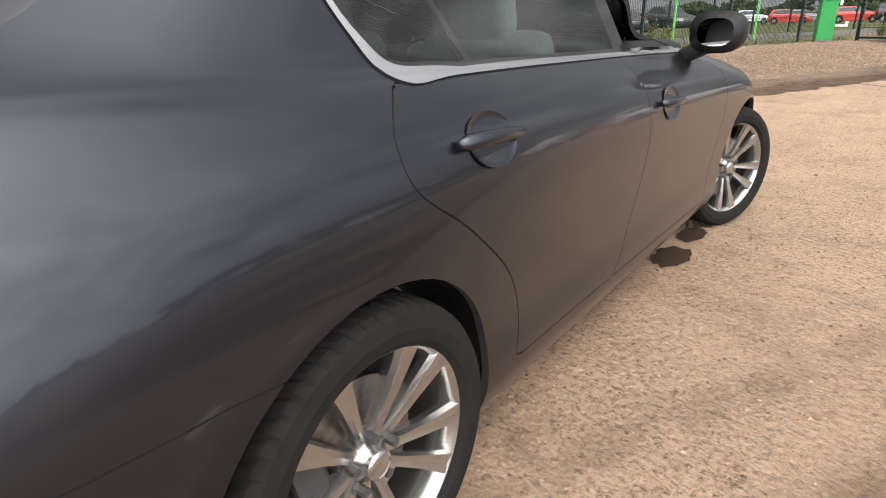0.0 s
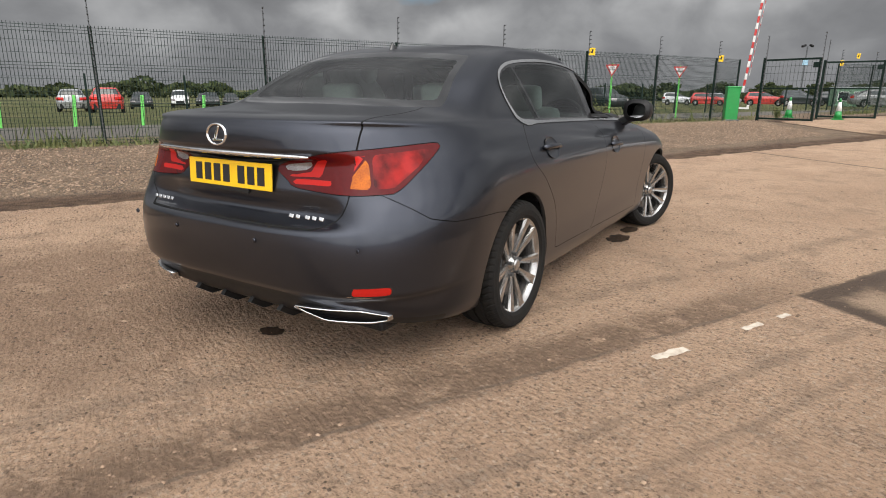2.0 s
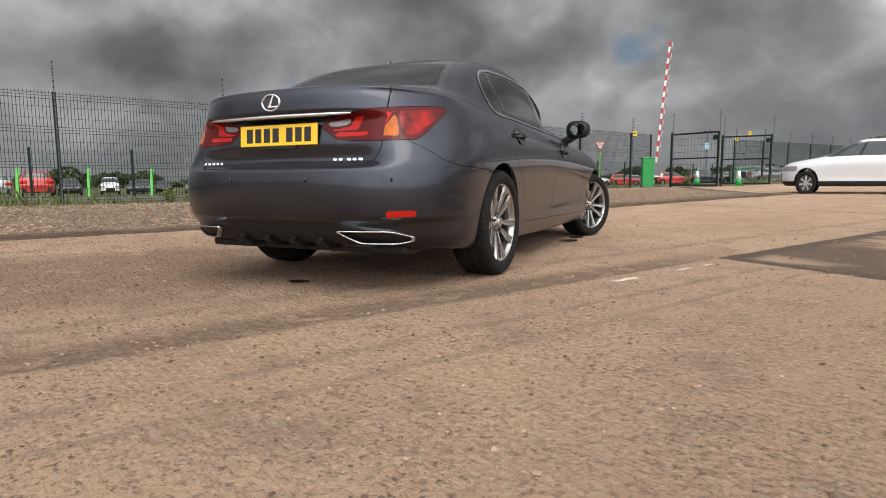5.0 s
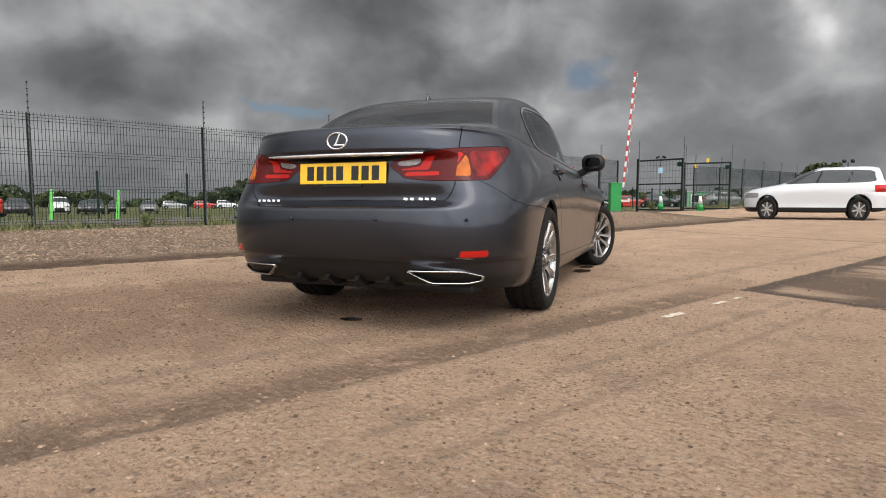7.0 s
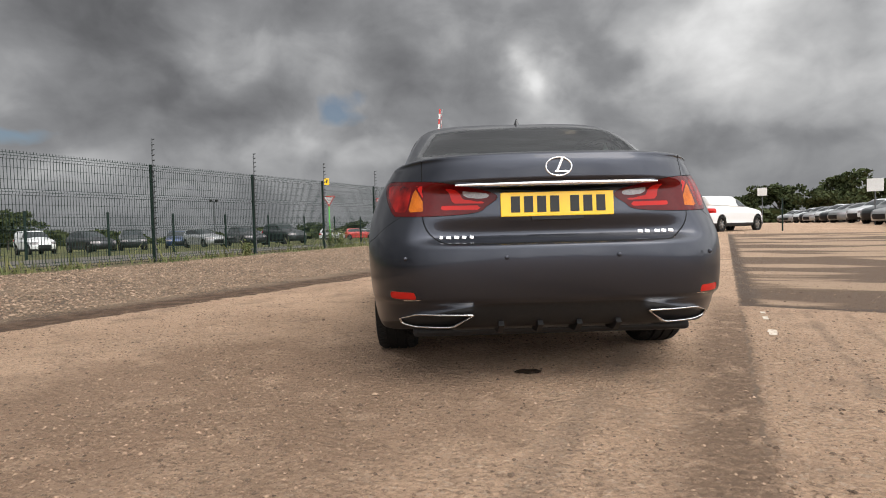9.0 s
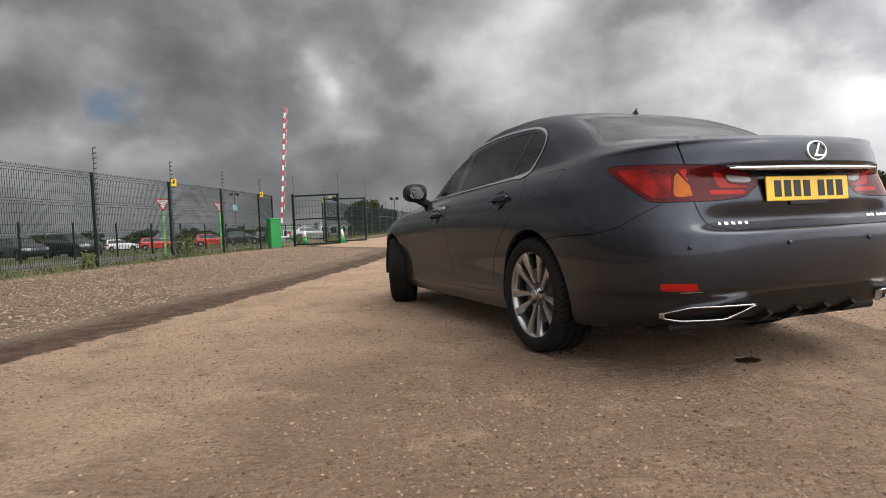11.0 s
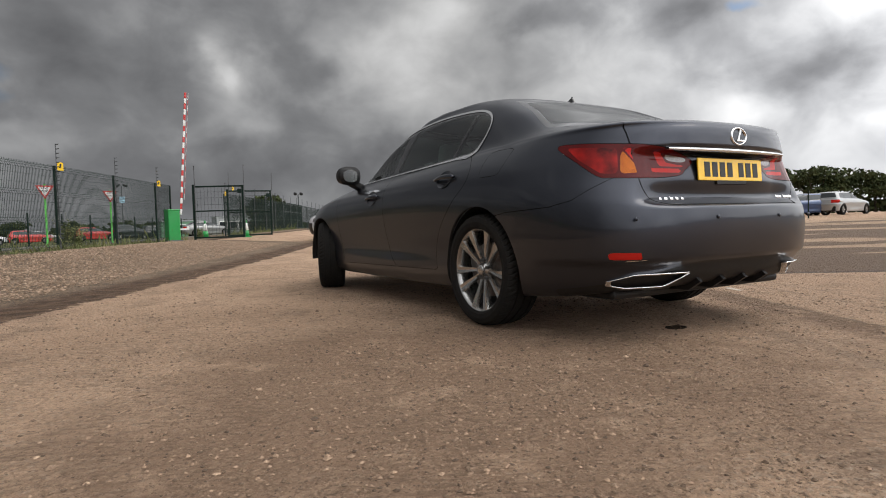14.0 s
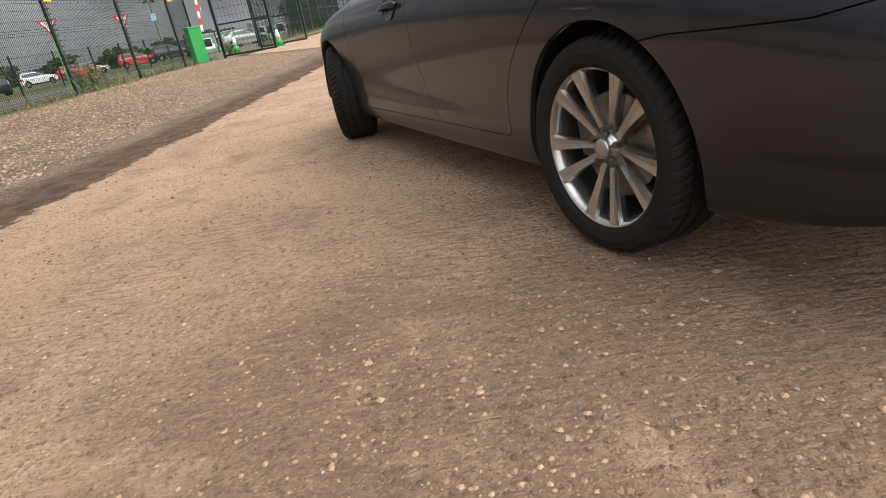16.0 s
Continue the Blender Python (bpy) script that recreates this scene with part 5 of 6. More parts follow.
def far_car(style, colour, label, lift=0.0, tall=1.0):
    """A parked car in four or five parts, for the rows beyond the fence."""
    sh = Shell(shape(style), 76, 3)
    ob = tagged(new("parked_car"), label, "car", "parked cars")
    for wy in (0.0, 2.85):
        sh.cut(lambda v: np.maximum(np.hypot(v[:, 1] - wy, v[:, 2] - 0.315) - 0.375, 0.2 - v[:, 0]), "gone", ("body",))
    rear = {"saloon": 0.12, "hatch": -0.18, "suv": -0.42, "van": 1.25}[style]
    dl = spline([(rear + 0.12, 1.01), (rear, 1.18), (rear + 0.12, 1.32), (max(0.8, rear + 0.4), 1.35), (1.15, 1.342), (1.50, 1.285), (1.90, 1.165), (2.30, 0.985), (1.5, 0.99)], 5)
    sh.cut(lambda v: np.maximum(sdf(dl, v[:, 1:3]), 0.3 - v[:, 0]), "glass", ("body",))
    sh.cut(lambda v: np.abs(v[:, 1] + 0.5 * (v[:, 2] - 1) - 1.3) - 0.04, "pillar", ("glass",))
    sh.cut(lambda v: np.abs(v[:, 1] + 0.5 * (v[:, 2] - 1) - 0.36) - 0.03, "rear_pillar", ("glass",))
    if style != "van":
        sh.cut(lambda v: np.maximum.reduce([np.abs(v[:, 0]) - 0.66 + 0.5 * (v[:, 2] - 1.11), (1.12 if style == "saloon" else 1.07) - v[:, 2], v[:, 2] - 1.36, v[:, 1] - 0.6]), "back", ("body",))
    sh.cut(lambda v: np.maximum.reduce([np.abs(v[:, 0]) - 0.69 + 0.42 * (v[:, 2] - 1.05), 1.035 - v[:, 2], v[:, 2] - 1.365, 1.2 - v[:, 1]]), "screen", ("body",))
    sh.cut(lambda v: np.maximum.reduce([0.45 - v[:, 0], v[:, 2] - 0.93, 0.74 - v[:, 2], v[:, 1] + (0.80 if style == "saloon" else 0.42)]), "tail", ("body",))
    sh.cut(lambda v: np.maximum.reduce([0.42 - v[:, 0], v[:, 2] - 0.74, 0.60 - v[:, 2], 3.15 - v[:, 1]]), "head", ("body",))
    sh.cut(lambda v: np.maximum.reduce([np.abs(v[:, 0]) - 0.42, v[:, 2] - 0.58, 0.30 - v[:, 2], 3.0 - v[:, 1]]), "grille", ("body",))
    if style in ("suv", "van"):
        sh.cut(lambda v: v[:, 2] - 0.33, "cladding", ("body",))
        sh.build("cladding", "cladding", M["black"], ob)
    sh.build("body", "body", colour, ob)
    for sd in ("right", "left"):
        sh.build("glass", "side_window", M["far_glass"], ob, sd, rim=0.0)
        sh.build("pillar", "window_pillar", M["black"], ob, sd, rim=0.0)
        if style != "van":
            sh.build("rear_pillar", "rear_pillar", M["black"], ob, sd, rim=0.0)
        sh.build("tail", "tail_lamp", M["lamp_bright"], ob, sd, rim=0.0)
        sh.build("head", "head_lamp", M["lamp_clear"], ob, sd, rim=0.0)
    if style != "van":
        sh.build("back", "back_window", M["far_glass"], ob, rim=0.0)
    sh.build("screen", "windscreen", M["far_glass"], ob, rim=0.0)
    sh.build("grille", "grille", M["black"], ob, rim=0.0)
    bm = bmesh.new()
    add_box(bm, (1.4, 3.9, 0.3), pose(0, 1.3, 0.38))
    part("underbody", bm, M["black"], ob)
    for sx in (1, -1):
        for wy in (0.0, 2.85):
            w = new("wheel")
            w.parent = ob
            w.matrix_basis = pose(sx * 0.80, wy, 0.328 - lift, 0, 0, 0 if sx > 0 else 180)
            vs, fs = lathe([(-0.1, 0.20), (-0.11, 0.27), (-0.09, 0.325), (0.09, 0.325), (0.11, 0.27), (0.10, 0.215), (0.0, 0.215)], 28, "x")
            mesh_ob("tyre", vs, [tuple(reversed(f)) for f in fs], M["rubber"], w, smooth=True)
            # disc in the dark alloy tone, standing for the shade behind the spokes
            bm = bmesh.new()
            add_tube(bm, (0.0, 0, 0), (0.03, 0, 0), 0.215, 20)
            part("rim_back", bm, M["rim_dark"], w)
            bm = bmesh.new()
            for i in range(7):
                a = 2 * math.pi * i / 7
                add_box(bm, (0.03, 0.045, 0.19), Matrix.Rotation(a, 4, "X") @ pose(0.07, 0, 0.11))
            add_tube(bm, (0.03, 0, 0), (0.09, 0, 0), 0.05, 12)
            part("rim", bm, M["rim"], w)
    ob.matrix_basis = pose(0, 0, -50)
    ob.scale = (0.98, 0.93 if style != "saloon" else 0.97, tall)
    return ob


def cp(name, rgb, metal=0.4):
    return paint_mat(name, rgb, metal, 0.35, 0.1)


KINDS = {
    "white_suv": far_car("suv", cp("white_car_paint", (0.60, 0.61, 0.62), 0.0), "white sport utility car with black sills", 0.05, 1.09),
    "red_hatch": far_car("hatch", cp("red_car_paint", (0.48, 0.030, 0.022), 0.0), "red hatchback parked on the grass", 0.0, 1.02),
    "black_hatch": far_car("hatch", cp("black_car_paint", (0.012, 0.013, 0.016)), "black hatchback parked in a row", 0.0, 1.01),
    "grey_saloon": far_car("saloon", cp("mid_grey_car_paint", (0.20, 0.205, 0.20)), "grey saloon parked in a row", 0.0, 1.0),
    "silver_hatch": far_car("hatch", cp("silver_car_paint", (0.33, 0.335, 0.335)), "silver hatchback parked in a row", 0.0, 1.02),
    "blue_hatch": far_car("hatch", cp("blue_car_paint", (0.02, 0.045, 0.12)), "dark blue hatchback parked on the grass", 0.0, 0.99),
    "dark_suv": far_car("suv", cp("dark_green_grey_paint", (0.022, 0.027, 0.028)), "dark sport utility car parked in a row", 0.05, 1.1),
    "white_van": far_car("van", cp("white_van_paint", (0.70, 0.70, 0.69), 0.0), "white panel van parked in the open", 0.04, 1.24),
}
for kind in ("white_suv", "dark_suv"):
    KINDS[kind].scale.y *= 0.88
used = set()


def park(kind, x, y, yaw):
    """yaw: degrees from the car's nose pointing along +y."""
    src = KINDS[kind]
    m = pose(x, y, gz(x, y), 0, 0, yaw) @ pose(0, -1.3, 0)
    if kind in used:
        copy_thing(src, m)
    else:
        used.add(kind)
        src.matrix_basis = m @ Matrix.Diagonal((*src.scale, 1))


# one by the gate, driving in
park("white_suv", 5.4, 17.6, 80)
# field beyond the low fence
for kind, x, y, yaw in (
        ("silver_hatch", -40.8, 18.6, 63), ("red_hatch", -34.5, 17.5, 60), ("black_hatch", -48.5, 28.2, -122), ("white_van", -55.0, 36.4, -125),
        ("dark_suv", -54.0, 39.4, -127), ("black_hatch", -55.5, 43.2, -129), ("grey_saloon", -51.4, 43.8, -132), ("black_hatch", -58.6, 42.0, -128),
        ("silver_hatch", -75.5, 70.5, -44), ("red_hatch", -74.3, 76.1, -47), ("white_suv", -70.5, 77.4, -49), ("white_suv", -43.2, 50.8, -141),
        ("blue_hatch", -33.0, 39.6, -143), ("white_van", -30.2, 41.4, -130), ("black_hatch", -23.5, 36.9, -125), ("dark_suv", -22.7, 40.9, -150),
        ("blue_hatch", -21.2, 45.2, -157), ("silver_hatch", -18.1, 42.8, -130), ("black_hatch", -14.2, 40.7, -140), ("dark_suv", -11.4, 41.4, -128),
        ("white_suv", -13.9, 79.8, -82), ("red_hatch", -9.6, 74.5, -85), ("silver_hatch", -9.1, 83.0, -85), ("red_hatch", -3.4, 70.4, -88),
        ("dark_suv", 0.1, 68.8, -90), ("black_hatch", 3.0, 73.0, -80), ("dark_suv", 7.5, 66.0, -80), ("grey_saloon", 6.0, 58.0, -82), ("blue_hatch", -19.5, 66.0, -60)):
    park(kind, x, y, yaw)
# yard to the right
park("white_van", 14.8, 26.4, -66)
park("silver_hatch", 13.4, 34.0, -66)
park("red_hatch", 17.6, 40.0, -60)
park("silver_hatch", 38.6, 17.2, -92)
row = ("white_suv", "black_hatch", "silver_hatch", "dark_suv", "white_suv", "grey_saloon", "black_hatch", "white_suv", "silver_hatch", "dark_suv", "white_suv", "grey_saloon",
       "silver_hatch", "white_suv")
for i, kind in enumerate(row):
    t = i / 13
    park(kind, 22.0 + 24.0 * t, 20.5 + 50.0 * t ** 1.05, 96)
park("blue_hatch", 36.2, 18.6, 62)


# ---- trees and hedges ----
def leaf_cards(centres, size, seed, squash=0.7):
    """Small leafy cards turned every way."""
    r = np.random.default_rng(seed)
    n = len(centres)
    a, b = r.normal(size=(n, 3)), r.normal(size=(n, 3))
    a /= np.linalg.norm(a, axis=1)[:, None]
    b -= (a * b).sum(1)[:, None] * a
    b /= np.linalg.norm(b, axis=1)[:, None]
    s = size * r.uniform(0.6, 1.3, n)[:, None]
    c = np.asarray(centres)
    q = np.stack((c + a * s, c + b * s * squash, c - a * s * 0.8, c - b * s * squash), 1).reshape(-1, 3)
    return q.tolist(), np.arange(4 * n).reshape(-1, 4).tolist()


def tree(x, y, h, w, seed):
    r = np.random.default_rng(seed)
    ob = tagged(new("tree"), "broad dark green leafy tree in the distance", "tree", "far trees")
    ob.matrix_basis = pose(x, y, gz(x, y) - 0.2)
    bm = bmesh.new()
    add_tube(bm, (0, 0, 0), (0, 0, h * 0.45), 0.035 * h, 8, 0.02 * h)
    tips = []
    for i in range(9):
        a = i * 2.4
        top = (math.cos(a) * w * 0.38 * r.uniform(0.4, 1), math.sin(a) * w * 0.38 * r.uniform(0.4, 1), h * r.uniform(0.45, 0.88))
        add_tube(bm, (0, 0, h * r.uniform(0.2, 0.42)), top, 0.014 * h, 6, 0.004 * h)
        tips.append(top)
    part("trunk", bm, M["bark"], ob)
    pts = []
    for tx, ty, tz in tips + [(0, 0, h * 0.75), (0, 0, h * 0.5)]:
        for _ in range(4):
            cx, cy, cz = tx + r.normal() * w * 0.14, ty + r.normal() * w * 0.14, tz + r.normal() * h * 0.08
            m = 70
            d = r.normal(size=(m, 3))
            d /= np.linalg.norm(d, axis=1)[:, None]
            pts.append(np.array((cx, cy, cz)) + d * r.uniform(0.5, 1, (m, 1)) * np.array((w * 0.15, w * 0.15, h * 0.10)))
    p = np.concatenate(pts)
    p = p[p[:, 2] > h * 0.12]
    vs, fs = leaf_cards(p, 0.055 * h ** 0.5 * 2.2, seed)
    mesh_ob("crown", vs, fs, M["tree_leaf"], ob)


for i, (x, y, h, w) in enumerate(((61.2, 110.7, 6.0, 7), (61.7, 98.9, 7.0, 8), (58.5, 82.4, 5.0, 8), (64.0, 85.4, 7.6, 10), (70.9, 82.4, 6.4, 9), (76, 75, 6.0, 10), (84, 68, 6.6, 10),
                                  (96, 60, 7, 11), (108, 55, 8.4, 12), (118, 50, 7.5, 12), (126, 44, 8.5, 12),
                                  (-74.5, 94.0, 6.4, 7), (-68.4, 93.0, 6.2, 8), (-82.3, 94.5, 6.2, 6), (-87, 95.5, 4.4, 7), (-92, 97, 3.6, 8),
                                  (22.6, 104.3, 6.8, 6), (-20, 148, 4.4, 7), (-9, 142, 4.0, 6), (-31, 150, 4.2, 7), (2, 146, 3.8, 6), (12, 140, 4.2, 6), (-36, 142, 3.6, 6))):
    tree(x, y, h, w, 40 + i)


def hedge(name, x0, y0, x1, y1, h, depth, n, size, seed, label):
    r = np.random.default_rng(seed)
    t = r.random(n)
    L = math.hypot(x1 - x0, y1 - y0)
    top = h * (0.62 + 0.22 * np.sin(t * L / 7.0 + seed) + 0.16 * np.sin(t * L / 2.7 + 2 * seed) + 0.12 * np.sin(t * L / 1.3))
    z = top * r.random(n) ** 0.6
    ox = r.normal(size=n) * depth
    nx, ny = -(y1 - y0) / L, (x1 - x0) / L
    px, py = x0 + (x1 - x0) * t + nx * ox, y0 + (y1 - y0) * t + ny * ox
    vs, fs = leaf_cards(np.stack((px, py, z + ground_z(px, py) - 0.1), 1), size, seed)
    tagged(mesh_ob(name, vs, fs, M["tree_leaf"]), label, "hedge", kind="stuff")


hedge("hedgerow", -220, -40, -95, 130, 4.6, 3.0, 9000, 0.75, 5, "dark hedgerow and far woods behind the car field")
hedge("hedgerow", -95, 130, 45, 170, 3.8, 3.0, 11000, 0.65, 6, "dark hedgerow and far woods behind the car field")
hedge("hedgerow", 30, 150, 62, 96, 4.0, 1.5, 5000, 0.5, 8, "low dark hedge at the back of the yard")
hedge("hedgerow", 55, 98, 150, 30, 3.2, 2.0, 9000, 0.55, 9, "low dark hedge at the back of the yard")
hedge("hedgerow", 150, 30, 170, -150, 8.0, 3.0, 7000, 0.9, 10, "far trees to the side of the yard")
hedge("hedgerow", -220, -40, -60, -200, 8.0, 3.0, 5000, 1.0, 11, "far trees behind the yard")
hedge("hedgerow", -60, -200, 170, -150, 8.0, 3.0, 7000, 1.0, 12, "far trees behind the yard")


# weeds along the foot of the fence
def weeds(u0, u1, count, seed):
    r = np.random.default_rng(seed)
    vs, fs = [], []
    spots = r.uniform(u0, u1, 60)
    for _ in range(count):
        u = spots[int(r.integers(60))] + r.normal() * 0.22 if r.random() < 0.7 else r.uniform(u0, u1)
        if 20.2 < u < 26.8:
            continue
        x, y = along(u, r.normal() * 0.16 + 0.06)
        z = gz(x, y)
        h = 0.04 + 0.16 * r.random() ** 2 + (0.38 * r.random() if r.random() < 0.10 else 0)
        a = r.uniform(0, 2 * math.pi)
        w = 0.006 + 0.012 * r.random()
        lx, ly = r.normal() * 0.35 * h, r.normal() * 0.35 * h
        i = len(vs)
        vs += [(x - math.cos(a) * w, y - math.sin(a) * w, z), (x + math.cos(a) * w, y + math.sin(a) * w, z),
               (x + lx * 0.5 + math.cos(a) * w, y + ly * 0.5 + math.sin(a) * w, z + h * 0.6), (x + lx, y + ly, z + h)]
        fs += [(i, i + 1, i + 2), (i, i + 2, i + 3)]
    tagged(mesh_ob("weeds", vs, fs, M["leaf"]), "green and straw-coloured weeds along the fence foot", "weeds", kind="stuff")


weeds(-12, 46, 5500, 21)


def bush(u, n, h, seed):
    r = np.random.default_rng(seed)
    x, y = along(u, n)
    ob = tagged(new("weed_bush"), "leafy green weed bush against the fence", "bush", "bushes at the fence")
    ob.matrix_basis = pose(x, y, gz(x, y))
    bm = bmesh.new()
    pts = []
    for i in range(14):
        a, l = r.uniform(0, 6.28), h * r.uniform(0.5, 1.0)
        tip = Vector((math.cos(a) * h * 0.32 * r.random(), math.sin(a) * h * 0.32 * r.random(), l))
        add_tube(bm, (0, 0, 0), tip, 0.006, 4, 0.002)
        for _ in range(34):
            t = r.uniform(0.15, 1)
            pts.append(tuple(tip * t + Vector(r.normal(size=3)) * 0.05))
    part("stem", bm, M["leaf"], ob)
    vs, fs = leaf_cards(pts, 0.030, seed, 0.5)
    mesh_ob("foliage", vs, fs, M["leaf"], ob)


bush(4 * STEP + 0.35, -0.1, 0.8, 3)
bush(4 * STEP + 0.75, 0.0, 0.6, 4)
bush(3 * STEP - 0.5, 0.1, 0.35, 5)
bush(1 * STEP - 1.3, 0.1, 0.25, 6)
bush(7 * STEP + 0.7, 0.2, 0.45, 7)

# ---- cabins, house, notice boards and poles in the distance ----
def box_house(x, y, yaw, size, material, roof, label, pitched):
    ob = tagged(new("cabin" if not pitched else "house"), label, "building")
    ob.matrix_basis = pose(x, y, gz(x, y), 0, 0, yaw)
    lx, ly, h = size
    bm = bmesh.new()
    add_box(bm, size, pose(0, 0, h / 2), 0.03)
    part("wall", bm, material, ob)
    bm = bmesh.new()
    if pitched:
        a = [bm.verts.new(p) for p in ((-lx / 2 - .3, -ly / 2 - .3, h), (lx / 2 + .3, -ly / 2 - .3, h), (lx / 2 + .3, ly / 2 + .3, h), (-lx / 2 - .3, ly / 2 + .3, h),
                                       (-lx / 2 + 1, 0, h + pitched), (lx / 2 - 1, 0, h + pitched))]
        for f in ((0, 1, 5, 4), (2, 3, 4, 5), (1, 2, 5), (3, 0, 4), (3, 2, 1, 0)):
            bm.faces.new([a[i] for i in f])
    else:
        add_box(bm, (lx + 0.2, ly + 0.2, 0.12), pose(0, 0, h + 0.06), 0.02)
    part("roof", bm, roof, ob)
    for i in range(3):
        wd = new("window")
        wd.parent = ob
        wd.matrix_basis = pose((i - 1) * lx * 0.3, -ly / 2, h * 0.55)
        bm = bmesh.new()
        add_box(bm, (0.9, 0.08, 0.9), None, 0.01)
        part("frame", bm, M["white"], wd)
        bm = bmesh.new()
        add_box(bm, (0.76, 0.09, 0.76), None)
        part("pane", bm, M["far_glass"], wd)


box_house(4.6, 68.5, 8, (4.2, 2.2, 1.7), mat("green_trailer_side", (0.16, 0.30, 0.19), 0.5, grain=0.4, scale=3), M["cabin"], "green and white site trailer behind the gate", 0)
box_house(9.6, 66.0, 5, (3.4, 2.2, 1.9), M["cabin"], M["cabin"], "pale site cabin behind the gate", 0)
box_house(25.0, 150.0, 0, (8, 6, 2.2), M["brick"], M["roof"], "low red-brick house with a tiled roof", 1.8)
for x, y, h in ((29.4, 48.3, 3.2), (23.9, 27.9, 2.5)):
    ob = tagged(new("notice_board"), "blank white square notice board on a pole", "sign", "notice boards")
    ob.matrix_basis = pose(x, y, gz(x, y), 0, 0, -35)
    bm = bmesh.new()
    add_tube(bm, (0, 0.04, 0), (0, 0.04, h), 0.035, 8)
    part("pole", bm, M["galv"], ob)
    bm = bmesh.new()
    add_box(bm, (0.75, 0.03, 0.70), pose(0, 0, h - 0.3), 0.01)
    part("board", bm, M["white"], ob)
for x, y, h in ((17.2, 65.2, 4.1), (-27, 70, 5.5)):
    ob = tagged(new("camera_mast"), "slim grey mast with two camera heads", "pole", "camera masts")
    ob.matrix_basis = pose(x, y, gz(x, y))
    bm = bmesh.new()
    add_tube(bm, (0, 0, 0), (0, 0, h), 0.07, 8)
    part("mast", bm, M["galv"], ob)
    for sx in (-0.35, 0.35):
        bm = bmesh.new()
        add_box(bm, (0.28, 0.5, 0.28), pose(sx, 0, h + 0.05, 15, 0, 0), 0.05)
        part("camera_head", bm, M["black"], ob)
# posts round the yard bays
for i in range(9):
    x, y = 9.0 + 3.4 * i, 27.5 - 2.2 * i
    bm = bmesh.new()
    add_tube(bm, (0, 0, 0), (0, 0, 1.5), 0.035, 8)
    ob = tagged(part("bay_post", bm, M["fence"]), "thin dark steel post at the edge of the yard", "post", "yard posts")
    ob.matrix_basis = pose(x, y, gz(x, y))

# ---- small things on the concrete ----
for x, y, sx, sy in ((-0.107, -0.75, 0.07, 0.055), (0.79, 2.18, 0.085, 0.16), (0.78, 2.56, 0.07, 0.13)):
    r = np.random.default_rng(int(abs(x * 1000)))
    bm = bmesh.new()
    ringv = [bm.verts.new((sx * math.cos(a) * r.uniform(0.8, 1.15), sy * math.sin(a) * r.uniform(0.8, 1.15), 0)) for a in np.linspace(0, 2 * math.pi, 25)[:-1]]
    bm.faces.new(ringv)
    ob = tagged(part("water_spot", bm, bpy.data.materials.get("wet_spot") or mat("wet_spot", (0.060, 0.040, 0.028), 0.25, grain=0.5, scale=30)),
                "dark damp spot on the concrete under the car", "puddle", "drip spots", kind="structure")
    ob.matrix_basis = pose(x, y, 0.004)
for x, y, l, w, yaw in ((1.64, 0.08, 0.22, 0.055, 62), (1.93, 0.66, 0.16, 0.04, 63), (2.06, 0.92, 0.10, 0.035, 63)):
    r = np.random.default_rng(int(x * 100))
    bm = bmesh.new()
    top = [bm.verts.new((t * l, w * r.uniform(0.35, 0.6), 0)) for t in np.linspace(-0.5, 0.5, 9)]
    bot = [bm.verts.new((t * l, -w * r.uniform(0.35, 0.6), 0)) for t in np.linspace(-0.5, 0.5, 9)]
    for i in range(8):
        bm.faces.new((bot[i], bot[i + 1], top[i + 1], top[i]))
    ob = tagged(part("paint_mark", bm, bpy.data.materials.get("worn_paint") or mat("worn_paint", (0.66, 0.58, 0.48), 0.85, grain=0.8, scale=26, second=(0.42, 0.33, 0.25))),
                "worn white paint dash on the concrete", "road marking", "worn dashes", kind="structure")
    ob.matrix_basis = pose(x, y, 0.004, 0, 0, yaw)
bm = bmesh.new()
add_tube(bm, (-0.055, 0, 0.004), (0.01, 0.003, 0.006), 0.0016, 5)
add_tube(bm, (0.01, 0.003, 0.006), (0.055, -0.002, 0.004), 0.0015, 5, 0.001)
tagged(part("dry_stalk", bm, M["stalk"]), "thin dry stalk lying on the concrete", "twig").matrix_basis = pose(-1.595, -0.497, 0.0, 0, 0, -25)

